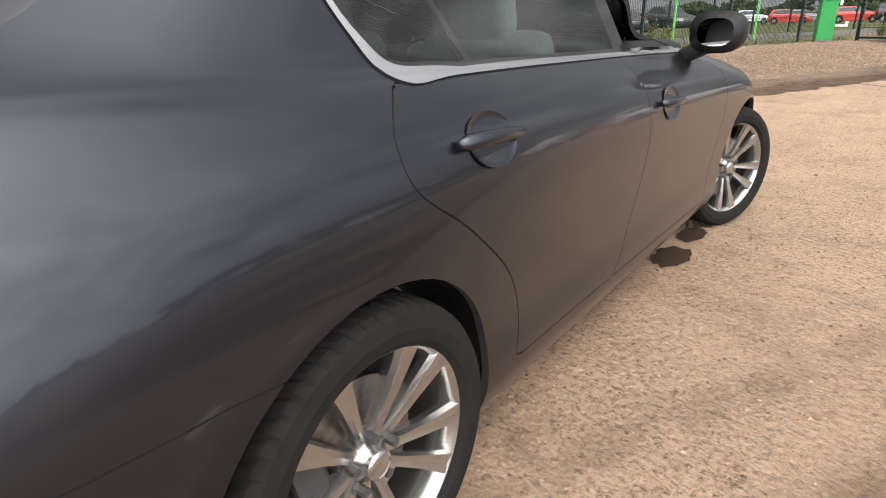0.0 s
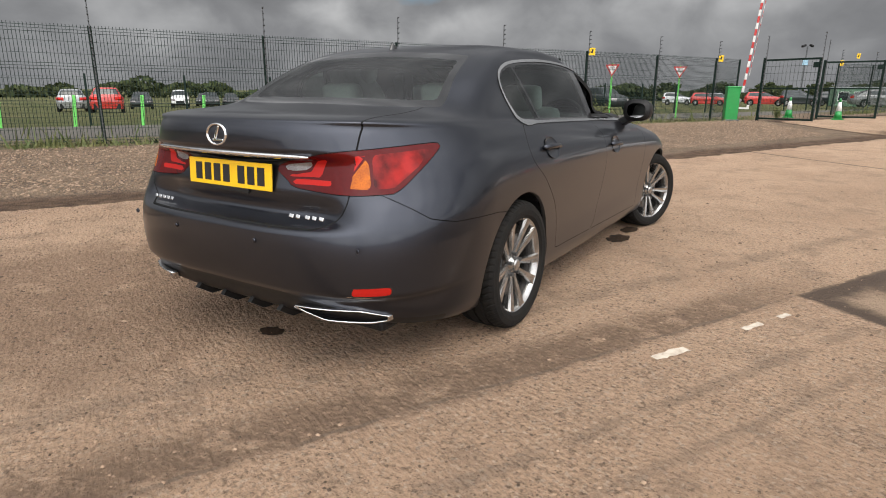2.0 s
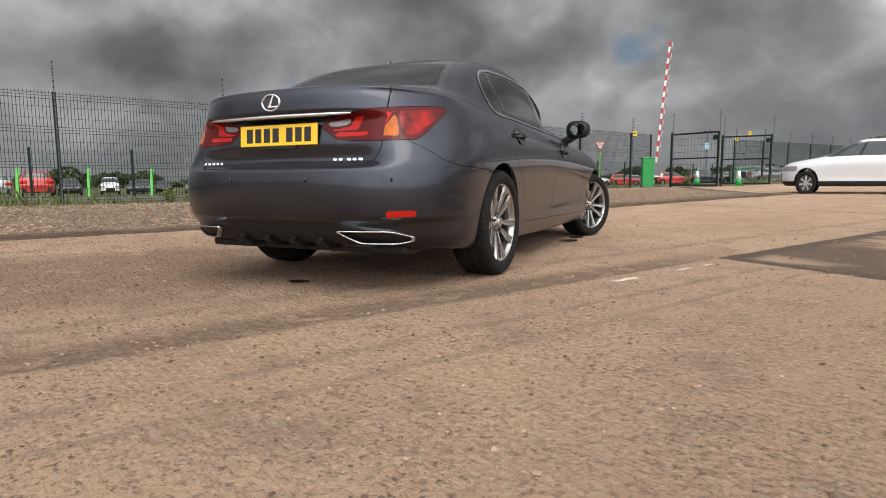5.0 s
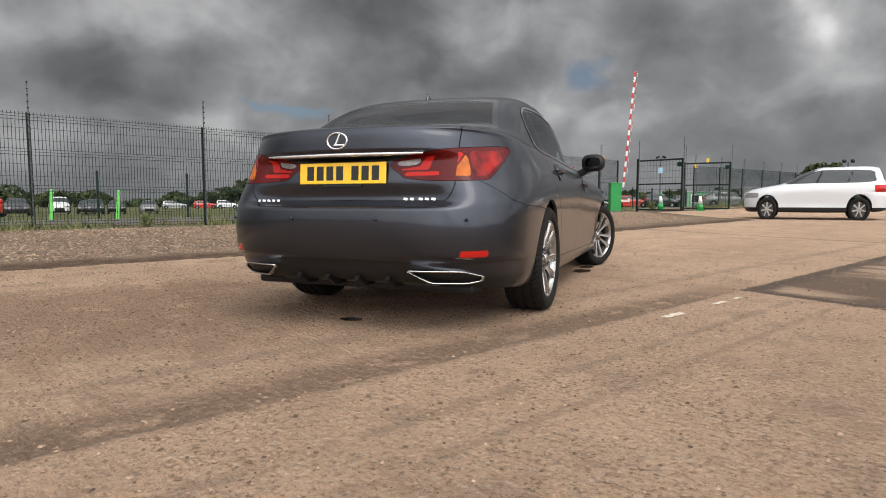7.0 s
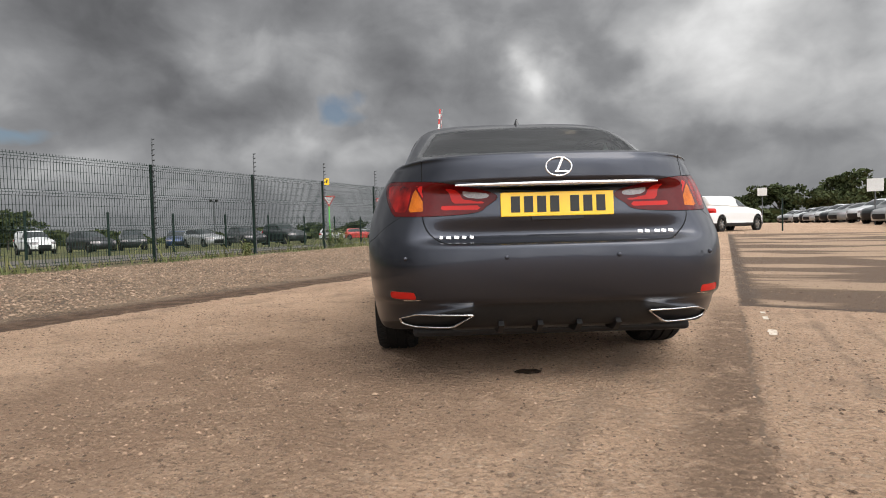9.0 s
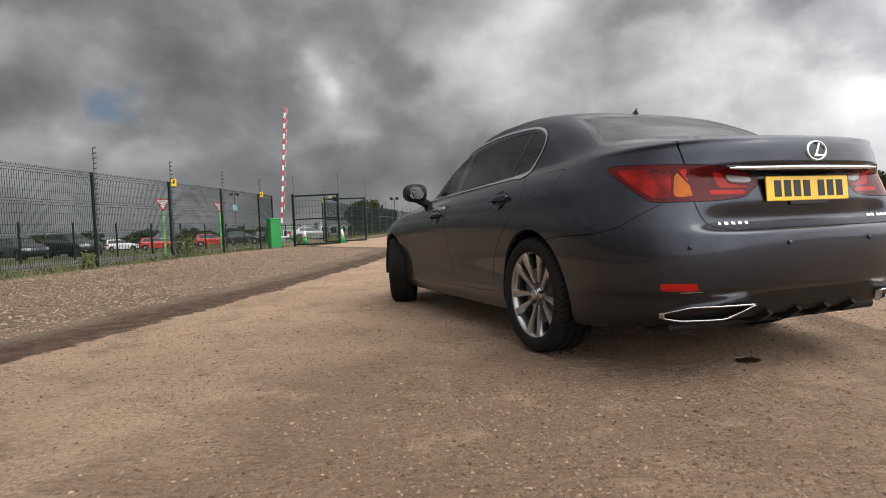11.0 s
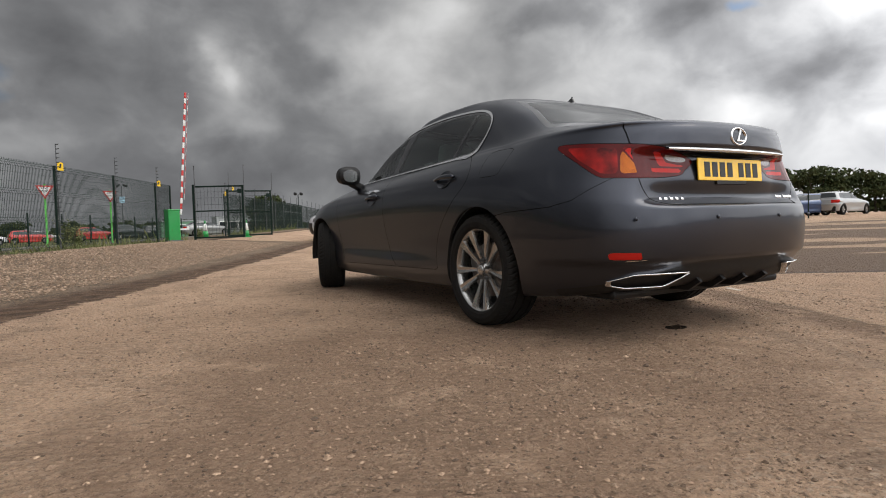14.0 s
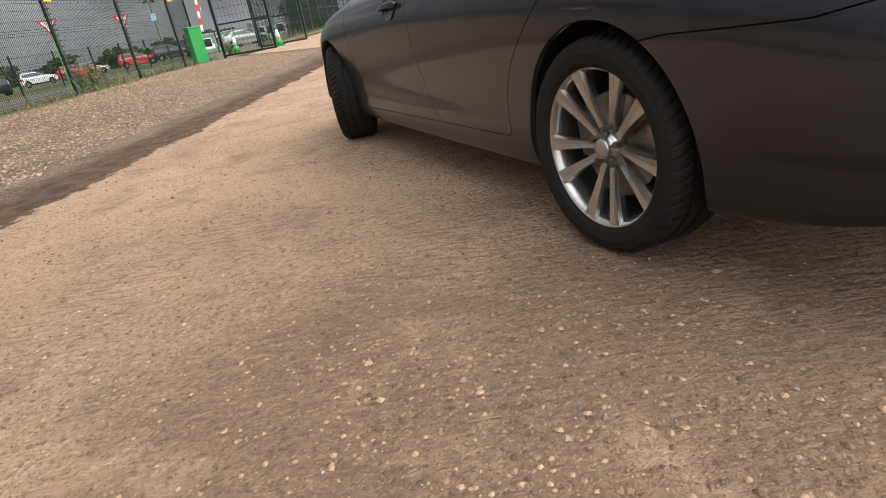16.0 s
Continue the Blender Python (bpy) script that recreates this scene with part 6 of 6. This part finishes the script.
# ---- ground ----
class Graph:
    """Short forms for shader arithmetic."""

    def __init__(self, m):
        self.N, self.L = m.node_tree.nodes, m.node_tree.links
        self.co = self.N.new("ShaderNodeTexCoord").outputs["Object"]

    def put(self, sock, v):
        if isinstance(v, (int, float)):
            sock.default_value = v
        else:
            self.L.new(v, sock)

    def op(self, kind, a, b=0.0, c=0.0):
        n = self.N.new("ShaderNodeMath")
        n.operation = kind
        for s, v in zip(n.inputs, (a, b, c)):
            self.put(s, v)
        return n.outputs[0]

    def noise(self, scale, detail=5, rough=0.55):
        n = self.N.new("ShaderNodeTexNoise")
        n.inputs["Scale"].default_value, n.inputs["Detail"].default_value, n.inputs["Roughness"].default_value = scale, detail, rough
        self.L.new(self.co, n.inputs["Vector"])
        return n.outputs[0]

    def cells(self, scale, out="Distance"):
        n = self.N.new("ShaderNodeTexVoronoi")
        n.inputs["Scale"].default_value = scale
        self.L.new(self.co, n.inputs["Vector"])
        return n.outputs[out]

    def smooth(self, v, lo, hi):
        n = self.N.new("ShaderNodeMapRange")
        n.interpolation_type = "SMOOTHSTEP"
        self.put(n.inputs[0], v)
        n.inputs[1].default_value, n.inputs[2].default_value = lo, hi
        return n.outputs[0]

    def mix(self, f, a, b):
        n = self.N.new("ShaderNodeMix")
        n.data_type = "RGBA"
        self.put(n.inputs[0], f)
        for s, v in ((n.inputs[6], a), (n.inputs[7], b)):
            if isinstance(v, tuple):
                s.default_value = (*v, 1)
            else:
                self.L.new(v, s)
        return n.outputs[2]


def ground_material():
    m = bpy.data.materials.new("yard_ground")
    m.use_nodes = True
    g = Graph(m)
    bs = g.N["Principled BSDF"]
    sp = g.N.new("ShaderNodeSeparateXYZ")
    g.L.new(g.co, sp.inputs[0])
    x, y = sp.outputs[0], sp.outputs[1]
    lin = lambda ax, ay, c: g.op("ADD", g.op("MULTIPLY_ADD", x, ax, c), g.op("MULTIPLY", y, ay))
    n_ = lin(FY, -FX, -FENCE0.x * FY + FENCE0.y * FX)
    u_ = lin(FX, FY, -FENCE0.x * FX - FENCE0.y * FY)
    wob = g.op("MULTIPLY_ADD", g.noise(0.9, 4), 1.0, -0.5)
    wob2 = g.op("MULTIPLY_ADD", g.noise(7, 4), 0.36, -0.18)
    nn = g.op("ADD", n_, g.op("MULTIPLY_ADD", wob, 0.5, wob2))
    # concrete: pale dust over darker worn patches, fine stone showing through
    c = g.mix(g.smooth(g.noise(0.55, 6, 0.6), 0.40, 0.62), (0.60, 0.404, 0.270), (0.515, 0.341, 0.225))
    c = g.mix(g.op("MULTIPLY", g.smooth(g.noise(2.6, 7, 0.65), 0.50, 0.68), 0.55), c, (0.265, 0.185, 0.13))
    fine = g.noise(55, 5, 0.7)
    coarse = g.smooth(g.noise(1.7, 5, 0.6), 0.38, 0.60)
    # dark specks at three scales put the small relief's shade into the colour
    c = g.mix(g.op("MULTIPLY", g.smooth(fine, 0.50, 0.62), g.op("MULTIPLY_ADD", coarse, 0.5, 0.12)), c, (0.21, 0.136, 0.088))
    c = g.mix(g.op("MULTIPLY", g.smooth(g.noise(24, 5, 0.65), 0.54, 0.66), g.op("MULTIPLY_ADD", coarse, 0.4, 0.12)), c, (0.23, 0.15, 0.098))
    c = g.mix(g.op("MULTIPLY", g.smooth(g.noise(150, 3, 0.6), 0.58, 0.66), 0.5), c, (0.17, 0.11, 0.074))
    speck = g.N.new("ShaderNodeSeparateColor")
    g.L.new(g.cells(75, "Color"), speck.inputs[0])
    c = g.mix(g.op("MULTIPLY", g.smooth(speck.outputs[0], 0.80, 0.97), 0.4), c, (0.62, 0.50, 0.385))
    c = g.mix(g.op("MULTIPLY", g.smooth(speck.outputs[1], 0.84, 0.98), 0.45), c, (0.16, 0.115, 0.085))
    c = g.mix(g.op("MULTIPLY", g.smooth(g.noise(95, 3, 0.6), 0.58, 0.70), 0.5), c, (0.60, 0.49, 0.38))
    # loose dirt patch behind the left rear wheel
    dx, dy = g.op("ADD", x, 1.62), g.op("ADD", y, 0.85)
    rr = g.op("SQRT", g.op("ADD", g.op("MULTIPLY", dx, dx), g.op("MULTIPLY", dy, dy)))
    dirt = g.op("MULTIPLY", g.smooth(g.op("ADD", rr, g.op("MULTIPLY", wob, 2.4)), 1.5, 0.9), g.smooth(g.noise(3.4, 5), 0.28, 0.48))
    dirt = g.op("MULTIPLY", dirt, g.smooth(g.noise(22, 6, 0.7), 0.22, 0.46))
    c = g.mix(g.op("MULTIPLY", dirt, 0.85), c, (0.285, 0.182, 0.118))
    # scuffs and pit shadows painted dark into the colour, thicker where the dust has worn off
    rough_part = g.op("MAXIMUM", g.op("MULTIPLY_ADD", g.smooth(g.noise(0.9, 5, 0.6), 0.42, 0.56), 0.40, 0.18),
                      g.op("MULTIPLY", g.smooth(g.op("ADD", rr, g.op("MULTIPLY", wob, 2.0)), 2.6, 1.2), 0.42))
    pit_shade = g.op("MULTIPLY", g.smooth(g.noise(48, 6, 0.75), 0.555, 0.595), rough_part)
    c = g.mix(pit_shade, c, (0.075, 0.048, 0.031))
    c = g.mix(g.op("MULTIPLY", g.smooth(g.noise(24, 7, 0.75), 0.575, 0.605), g.op("MULTIPLY", rough_part, 0.7)), c, (0.15, 0.098, 0.064))
    c = g.mix(g.op("MULTIPLY", g.smooth(g.noise(110, 5, 0.7), 0.57, 0.63), g.op("MULTIPLY", rough_part, 0.8)), c, (0.70, 0.53, 0.385))
    # pebbles laid bare in the worn part
    worn = g.op("MULTIPLY", g.smooth(g.op("ADD", rr, g.op("MULTIPLY", wob, 2.0)), 2.7, 1.3), g.smooth(g.noise(2.1, 5, 0.65), 0.40, 0.56))
    for sc, amt in ((62, 0.55), (125, 0.5)):
        pc = g.N.new("ShaderNodeSeparateColor")
        g.L.new(g.cells(sc, "Color"), pc.inputs[0])
        peb = g.mix(pc.outputs[0], (0.52, 0.365, 0.245), (0.23, 0.15, 0.098))
        peb = g.mix(g.smooth(g.cells(sc), 0.42, 0.75), peb, (0.13, 0.085, 0.056))
        c = g.mix(g.op("MULTIPLY", g.op("MULTIPLY_ADD", worn, 0.40, 0.12), g.op("MULTIPLY", g.smooth(pc.outputs[1], 0.35, 0.5), amt)), c, peb)
    # brushed lines across the slab, the shade of their ridges painted in dark
    br = g.N.new("ShaderNodeMapping")
    br.vector_type = "TEXTURE"
    br.inputs["Rotation"].default_value = (0, 0, radians(-27))
    br.inputs["Scale"].default_value = (5.0, 1.0, 1.0)
    g.L.new(g.co, br.inputs[0])
    bn = g.N.new("ShaderNodeTexNoise")
    bn.inputs["Scale"].default_value, bn.inputs["Detail"].default_value = 42.0, 4
    g.L.new(br.outputs[0], bn.inputs["Vector"])
    brush = bn.outputs[0]
    c = g.mix(g.op("MULTIPLY", g.op("MULTIPLY", g.smooth(brush, 0.51, 0.59), g.op("MULTIPLY", g.smooth(g.noise(1.3, 4), 0.42, 0.62), g.smooth(g.op("MULTIPLY_ADD", wob, 1.2, x), 0.6, -0.6))), 0.55), c, (0.20, 0.13, 0.085))
    # slab joint with mud beside it and tyre marks along it
    jx, jy = 0.455, 0.890
    p_ = lin(jy, -jx, -0.07 * jy + -2.64 * jx)
    s_ = lin(jx, jy, -0.07 * jx + 2.64 * jy)
    pw = g.op("ADD", p_, g.op("MULTIPLY", wob2, 0.35))
    mud = g.op("MULTIPLY", g.smooth(pw, -0.36, -0.14), g.smooth(pw, 0.06, -0.02))
    mud = g.op("MULTIPLY", mud, g.smooth(s_, 5.2, 3.6))
    c = g.mix(g.op("MULTIPLY", mud, g.op("MULTIPLY", g.smooth(g.noise(5, 5), 0.26, 0.48), g.op("MULTIPLY_ADD", g.smooth(g.noise(26, 6, 0.7), 0.30, 0.58), 0.6, 0.4))), c, (0.215, 0.142, 0.094))
    for off, wid, amt in ((0.0, 0.016, 0.75), (0.46, 0.05, 0.4), (0.72, 0.04, 0.35), (-0.62, 0.10, 0.35)):
        d = g.op("ABSOLUTE", g.op("SUBTRACT", g.op("ADD", p_, g.op("MULTIPLY", wob2, 0.2)), off))
        c = g.mix(g.op("MULTIPLY", g.op("MULTIPLY", g.smooth(d, wid, wid * 0.3), amt), g.smooth(g.noise(3.1, 4), 0.35, 0.55)), c, (0.20, 0.145, 0.105))
    # wet brown bay to the right; its pale streaks paint sky reflected in puddles
    cross = lin(0.61, 0.78, -2.1 * 0.61 - 1.36 * 0.78)
    bay = g.op("MULTIPLY", g.smooth(g.op("ADD", p_, g.op("MULTIPLY", wob2, 0.15)), -0.02, 0.02),
               g.smooth(g.op("ADD", cross, g.op("MULTIPLY", wob2, 0.3)), -0.02, 0.03))
    bay = g.op("MULTIPLY", bay, g.smooth(cross, 24, 20))
    mp = g.N.new("ShaderNodeMapping")
    mp.vector_type = "TEXTURE"
    mp.inputs["Rotation"].default_value = (0, 0, radians(-38))
    mp.inputs["Scale"].default_value = (3.2, 1.0, 1.0)
    g.L.new(g.co, mp.inputs[0])
    st = g.N.new("ShaderNodeTexNoise")
    st.inputs["Scale"].default_value, st.inputs["Detail"].default_value = 0.62, 6
    g.L.new(mp.outputs[0], st.inputs["Vector"])
    sky_streak = g.smooth(st.outputs[0], 0.49, 0.54)
    bayc = g.mix(sky_streak, (0.165, 0.110, 0.074), (0.46, 0.325, 0.222))
    bayc = g.mix(g.op("MULTIPLY", g.smooth(fine, 0.45, 0.7), 0.4), bayc, (0.09, 0.065, 0.05))
    rimd = g.op("MINIMUM", g.op("ADD", p_, g.op("MULTIPLY", wob2, 0.6)), g.op("ADD", cross, g.op("MULTIPLY", wob2, 0.6)))
    bayc = g.mix(g.smooth(rimd, 0.26, 0.10), bayc, (0.12, 0.085, 0.062))
    c = g.mix(bay, c, bayc)
    # far slab joint and cracks
    for off in (6.6, 13.2):
        d = g.op("ABSOLUTE", g.op("SUBTRACT", g.op("ADD", cross, g.op("MULTIPLY", wob2, 0.25)), off))
        c = g.mix(g.op("MULTIPLY", g.smooth(d, 0.05, 0.02), g.smooth(p_, 0.02, -0.05)), c, (0.17, 0.125, 0.09))
    # gravel strip, its wet foot, verge, lane and field
    gate = g.smooth(u_, 17.0, 20.0)
    edge = g.op("ADD", g.op("MULTIPLY_ADD", gate, -4.6, 5.32), g.op("MULTIPLY", u_, 0.034))
    rel = g.op("SUBTRACT", nn, edge)
    st_cells = g.cells(34, "Color")
    sepc = g.N.new("ShaderNodeSeparateColor")
    g.L.new(st_cells, sepc.inputs[0])
    grav = g.mix(sepc.outputs[0], (0.35, 0.243, 0.163), (0.18, 0.122, 0.08))
    grav = g.mix(g.smooth(g.cells(34), 0.34, 0.62), grav, (0.12, 0.09, 0.065))
    grav = g.mix(g.op("MULTIPLY", g.smooth(g.noise(1.1, 5), 0.42, 0.62), 0.5), grav, (0.28, 0.205, 0.143))
    wet = g.mix(g.smooth(g.noise(6, 5), 0.35, 0.65), (0.075, 0.046, 0.030), (0.155, 0.098, 0.062))
    body = g.mix(g.smooth(rel, -0.85, -0.45), grav, wet)
    c = g.mix(g.smooth(rel, 0.03, -0.03), c, body)
    soil = g.mix(g.noise(9, 5), (0.13, 0.115, 0.06), (0.20, 0.155, 0.10))
    inner = g.smooth(nn, 0.55, 0.15)
    c = g.mix(g.op("MULTIPLY", inner, g.op("MAXIMUM", g.smooth(u_, 20.6, 20.0), g.smooth(u_, 26.6, 27.4))), c, soil)
    lane = g.mix(g.noise(14, 6, 0.7), (0.115, 0.108, 0.10), (0.19, 0.172, 0.15))
    c = g.mix(g.smooth(nn, -1.3, -1.5), c, lane)
    grass = g.mix(g.smooth(g.noise(0.35, 6), 0.40, 0.62), (0.070, 0.080, 0.027), (0.155, 0.135, 0.062))
    grass = g.mix(g.op("MULTIPLY", g.noise(6, 6, 0.7), 0.55), grass, (0.06, 0.075, 0.022))
    c = g.mix(g.smooth(nn, -6.6, -7.2), c, grass)
    g.L.new(c, bs.inputs["Base Color"])
    rough = g.op("SUBTRACT", 0.93, g.op("MULTIPLY", g.op("MULTIPLY", bay, g.op("SUBTRACT", 1.0, sky_streak)), 0.16))
    g.L.new(rough, bs.inputs["Roughness"])
    bs.inputs["Specular IOR Level"].default_value = 0.25
    bp = g.N.new("ShaderNodeBump")
    bp.inputs["Strength"].default_value, bp.inputs["Distance"].default_value = 1.0, 0.045
    hgt = g.op("ADD", g.op("ADD", g.op("MULTIPLY", g.noise(38, 6, 0.7), 1.0), g.op("MULTIPLY", g.noise(9, 4), 0.8)), g.op("MULTIPLY_ADD", brush, 0.8, g.op("MULTIPLY", g.cells(34), -0.35)))
    g.L.new(hgt, bp.inputs["Height"])
    g.L.new(bp.outputs[0], bs.inputs["Normal"])
    return m


def sheet(name, xs, ys, material):
    X, Y = np.meshgrid(xs, ys)
    Z = ground_z(X, Y)
    vs = np.stack((X.ravel(), Y.ravel(), Z.ravel()), 1)
    w = len(xs)
    fs = [(j * w + i, j * w + i + 1, (j + 1) * w + i + 1, (j + 1) * w + i) for j in range(len(ys) - 1) for i in range(w - 1)]
    return mesh_ob(name, vs, fs, material, smooth=True)


gx = np.concatenate((-np.geomspace(3000, 31, 26), np.arange(-30, 14.1, 0.4), np.geomspace(14.6, 3000, 34)))
gy = np.concatenate((-np.geomspace(3000, 9, 20), np.arange(-8, 34.1, 0.4), np.geomspace(35, 3000, 30)))
tagged(sheet("ground", gx, gy, ground_material()), "dusty beige concrete yard, gravel strip and rough grass", "ground", kind="structure")


# ---- loose stones ----
def stones(name, xy, size, material, label):
    """Flattened, uneven stones lying on the ground, joined."""
    n = len(xy)
    base = np.array([(1, 0, 0), (0.3, 0.95, 0), (-0.8, 0.5, 0), (-0.75, -0.6, 0), (0.35, -0.9, 0), (0.1, 0.05, 0.55), (0.0, 0.0, -0.5)])
    tri = np.array([(0, 1, 5), (1, 2, 5), (2, 3, 5), (3, 4, 5), (4, 0, 5), (1, 0, 6), (2, 1, 6), (3, 2, 6), (4, 3, 6), (0, 4, 6)])
    rng = np.random.default_rng(7)
    a = rng.uniform(0, 2 * math.pi, n)
    jit = rng.uniform(0.65, 1.3, (n, 7, 3))
    p = base[None] * jit * size[:, None, None]
    p[:, :, 2] += rng.uniform(-0.15, 0.15, (n, 7)) * size[:, None]
    q = np.empty_like(p)
    q[..., 0] = p[..., 0] * np.cos(a)[:, None] - p[..., 1] * np.sin(a)[:, None] + xy[:, None, 0]
    q[..., 1] = p[..., 0] * np.sin(a)[:, None] + p[..., 1] * np.cos(a)[:, None] + xy[:, None, 1]
    q[..., 2] = p[..., 2] + (ground_z(xy[:, 0], xy[:, 1]) + size * 0.18)[:, None]
    f = (tri[None] + (np.arange(n) * 7)[:, None, None]).reshape(-1, 3)
    return tagged(mesh_ob(name, q.reshape(-1, 3).tolist(), f.tolist(), material), label, "stones", kind="stuff")


rng = np.random.default_rng(3)
k = 34000
px, py = rng.uniform(-5.5, 4.5, k), rng.uniform(-4.2, 7.0, k)
nn, uu = off_fence(px, py)
keep = (nn > 5.25) & ~((np.abs(px) < 0.95) & (py > -0.9) & (py < 3.6) & (rng.random(k) < 0.6))
sz = 0.0022 + 0.0085 * rng.random(k) ** 5 + 0.008 * (rng.random(k) > 0.982)
stones("loose_chippings", np.stack((px, py), 1)[keep], sz[keep], M["stone"], "small pale stone chippings scattered over the concrete")
k = 200000
px, py = rng.uniform(-4.4, 1.8, k), rng.uniform(-3.6, 2.0, k)
clump = (np.sin(px * 2.3 + 1.4 * np.sin(py * 1.7)) + np.sin(py * 3.1 + 1.1 * np.sin(px * 2.9) + 1.0) + 0.7 * np.sin(px * 6.1 - py * 4.3 + np.sin(py * 5.0))) / 2.7
near = np.exp(-((px + 1.6) / 1.1) ** 2 - ((py + 1.05) / 1.05) ** 2)
keep = (rng.random(k) < np.clip(0.07 + 0.42 * near + 0.30 * clump * near ** 0.3, 0.03, 0.7)) & (off_fence(px, py)[0] > 5.3)
px, py = px[keep], py[keep]
k = len(px)
sz = 0.0024 + 0.0075 * rng.random(k) ** 4
stones("loose_grit", np.stack((px, py), 1), sz, M["grit"], "brown grit in a worn patch of the concrete")
k = 42000
uu, nn = rng.uniform(-9, 19.5, k), 0.35 + 4.2 * rng.random(k) ** 0.9
tx, ty = FENCE0.x + FX * uu + FY * nn, FENCE0.y + FY * uu - FX * nn
keep = nn < 4.5 + 0.03 * uu - 3.9 * step(15.5, 19.5, uu)
sz = 0.010 + 0.015 * rng.random(k) ** 2.2
stones("gravel_bank", np.stack((tx, ty), 1)[keep], sz[keep], M["gravel"], "broken limestone gravel banked along the fence")
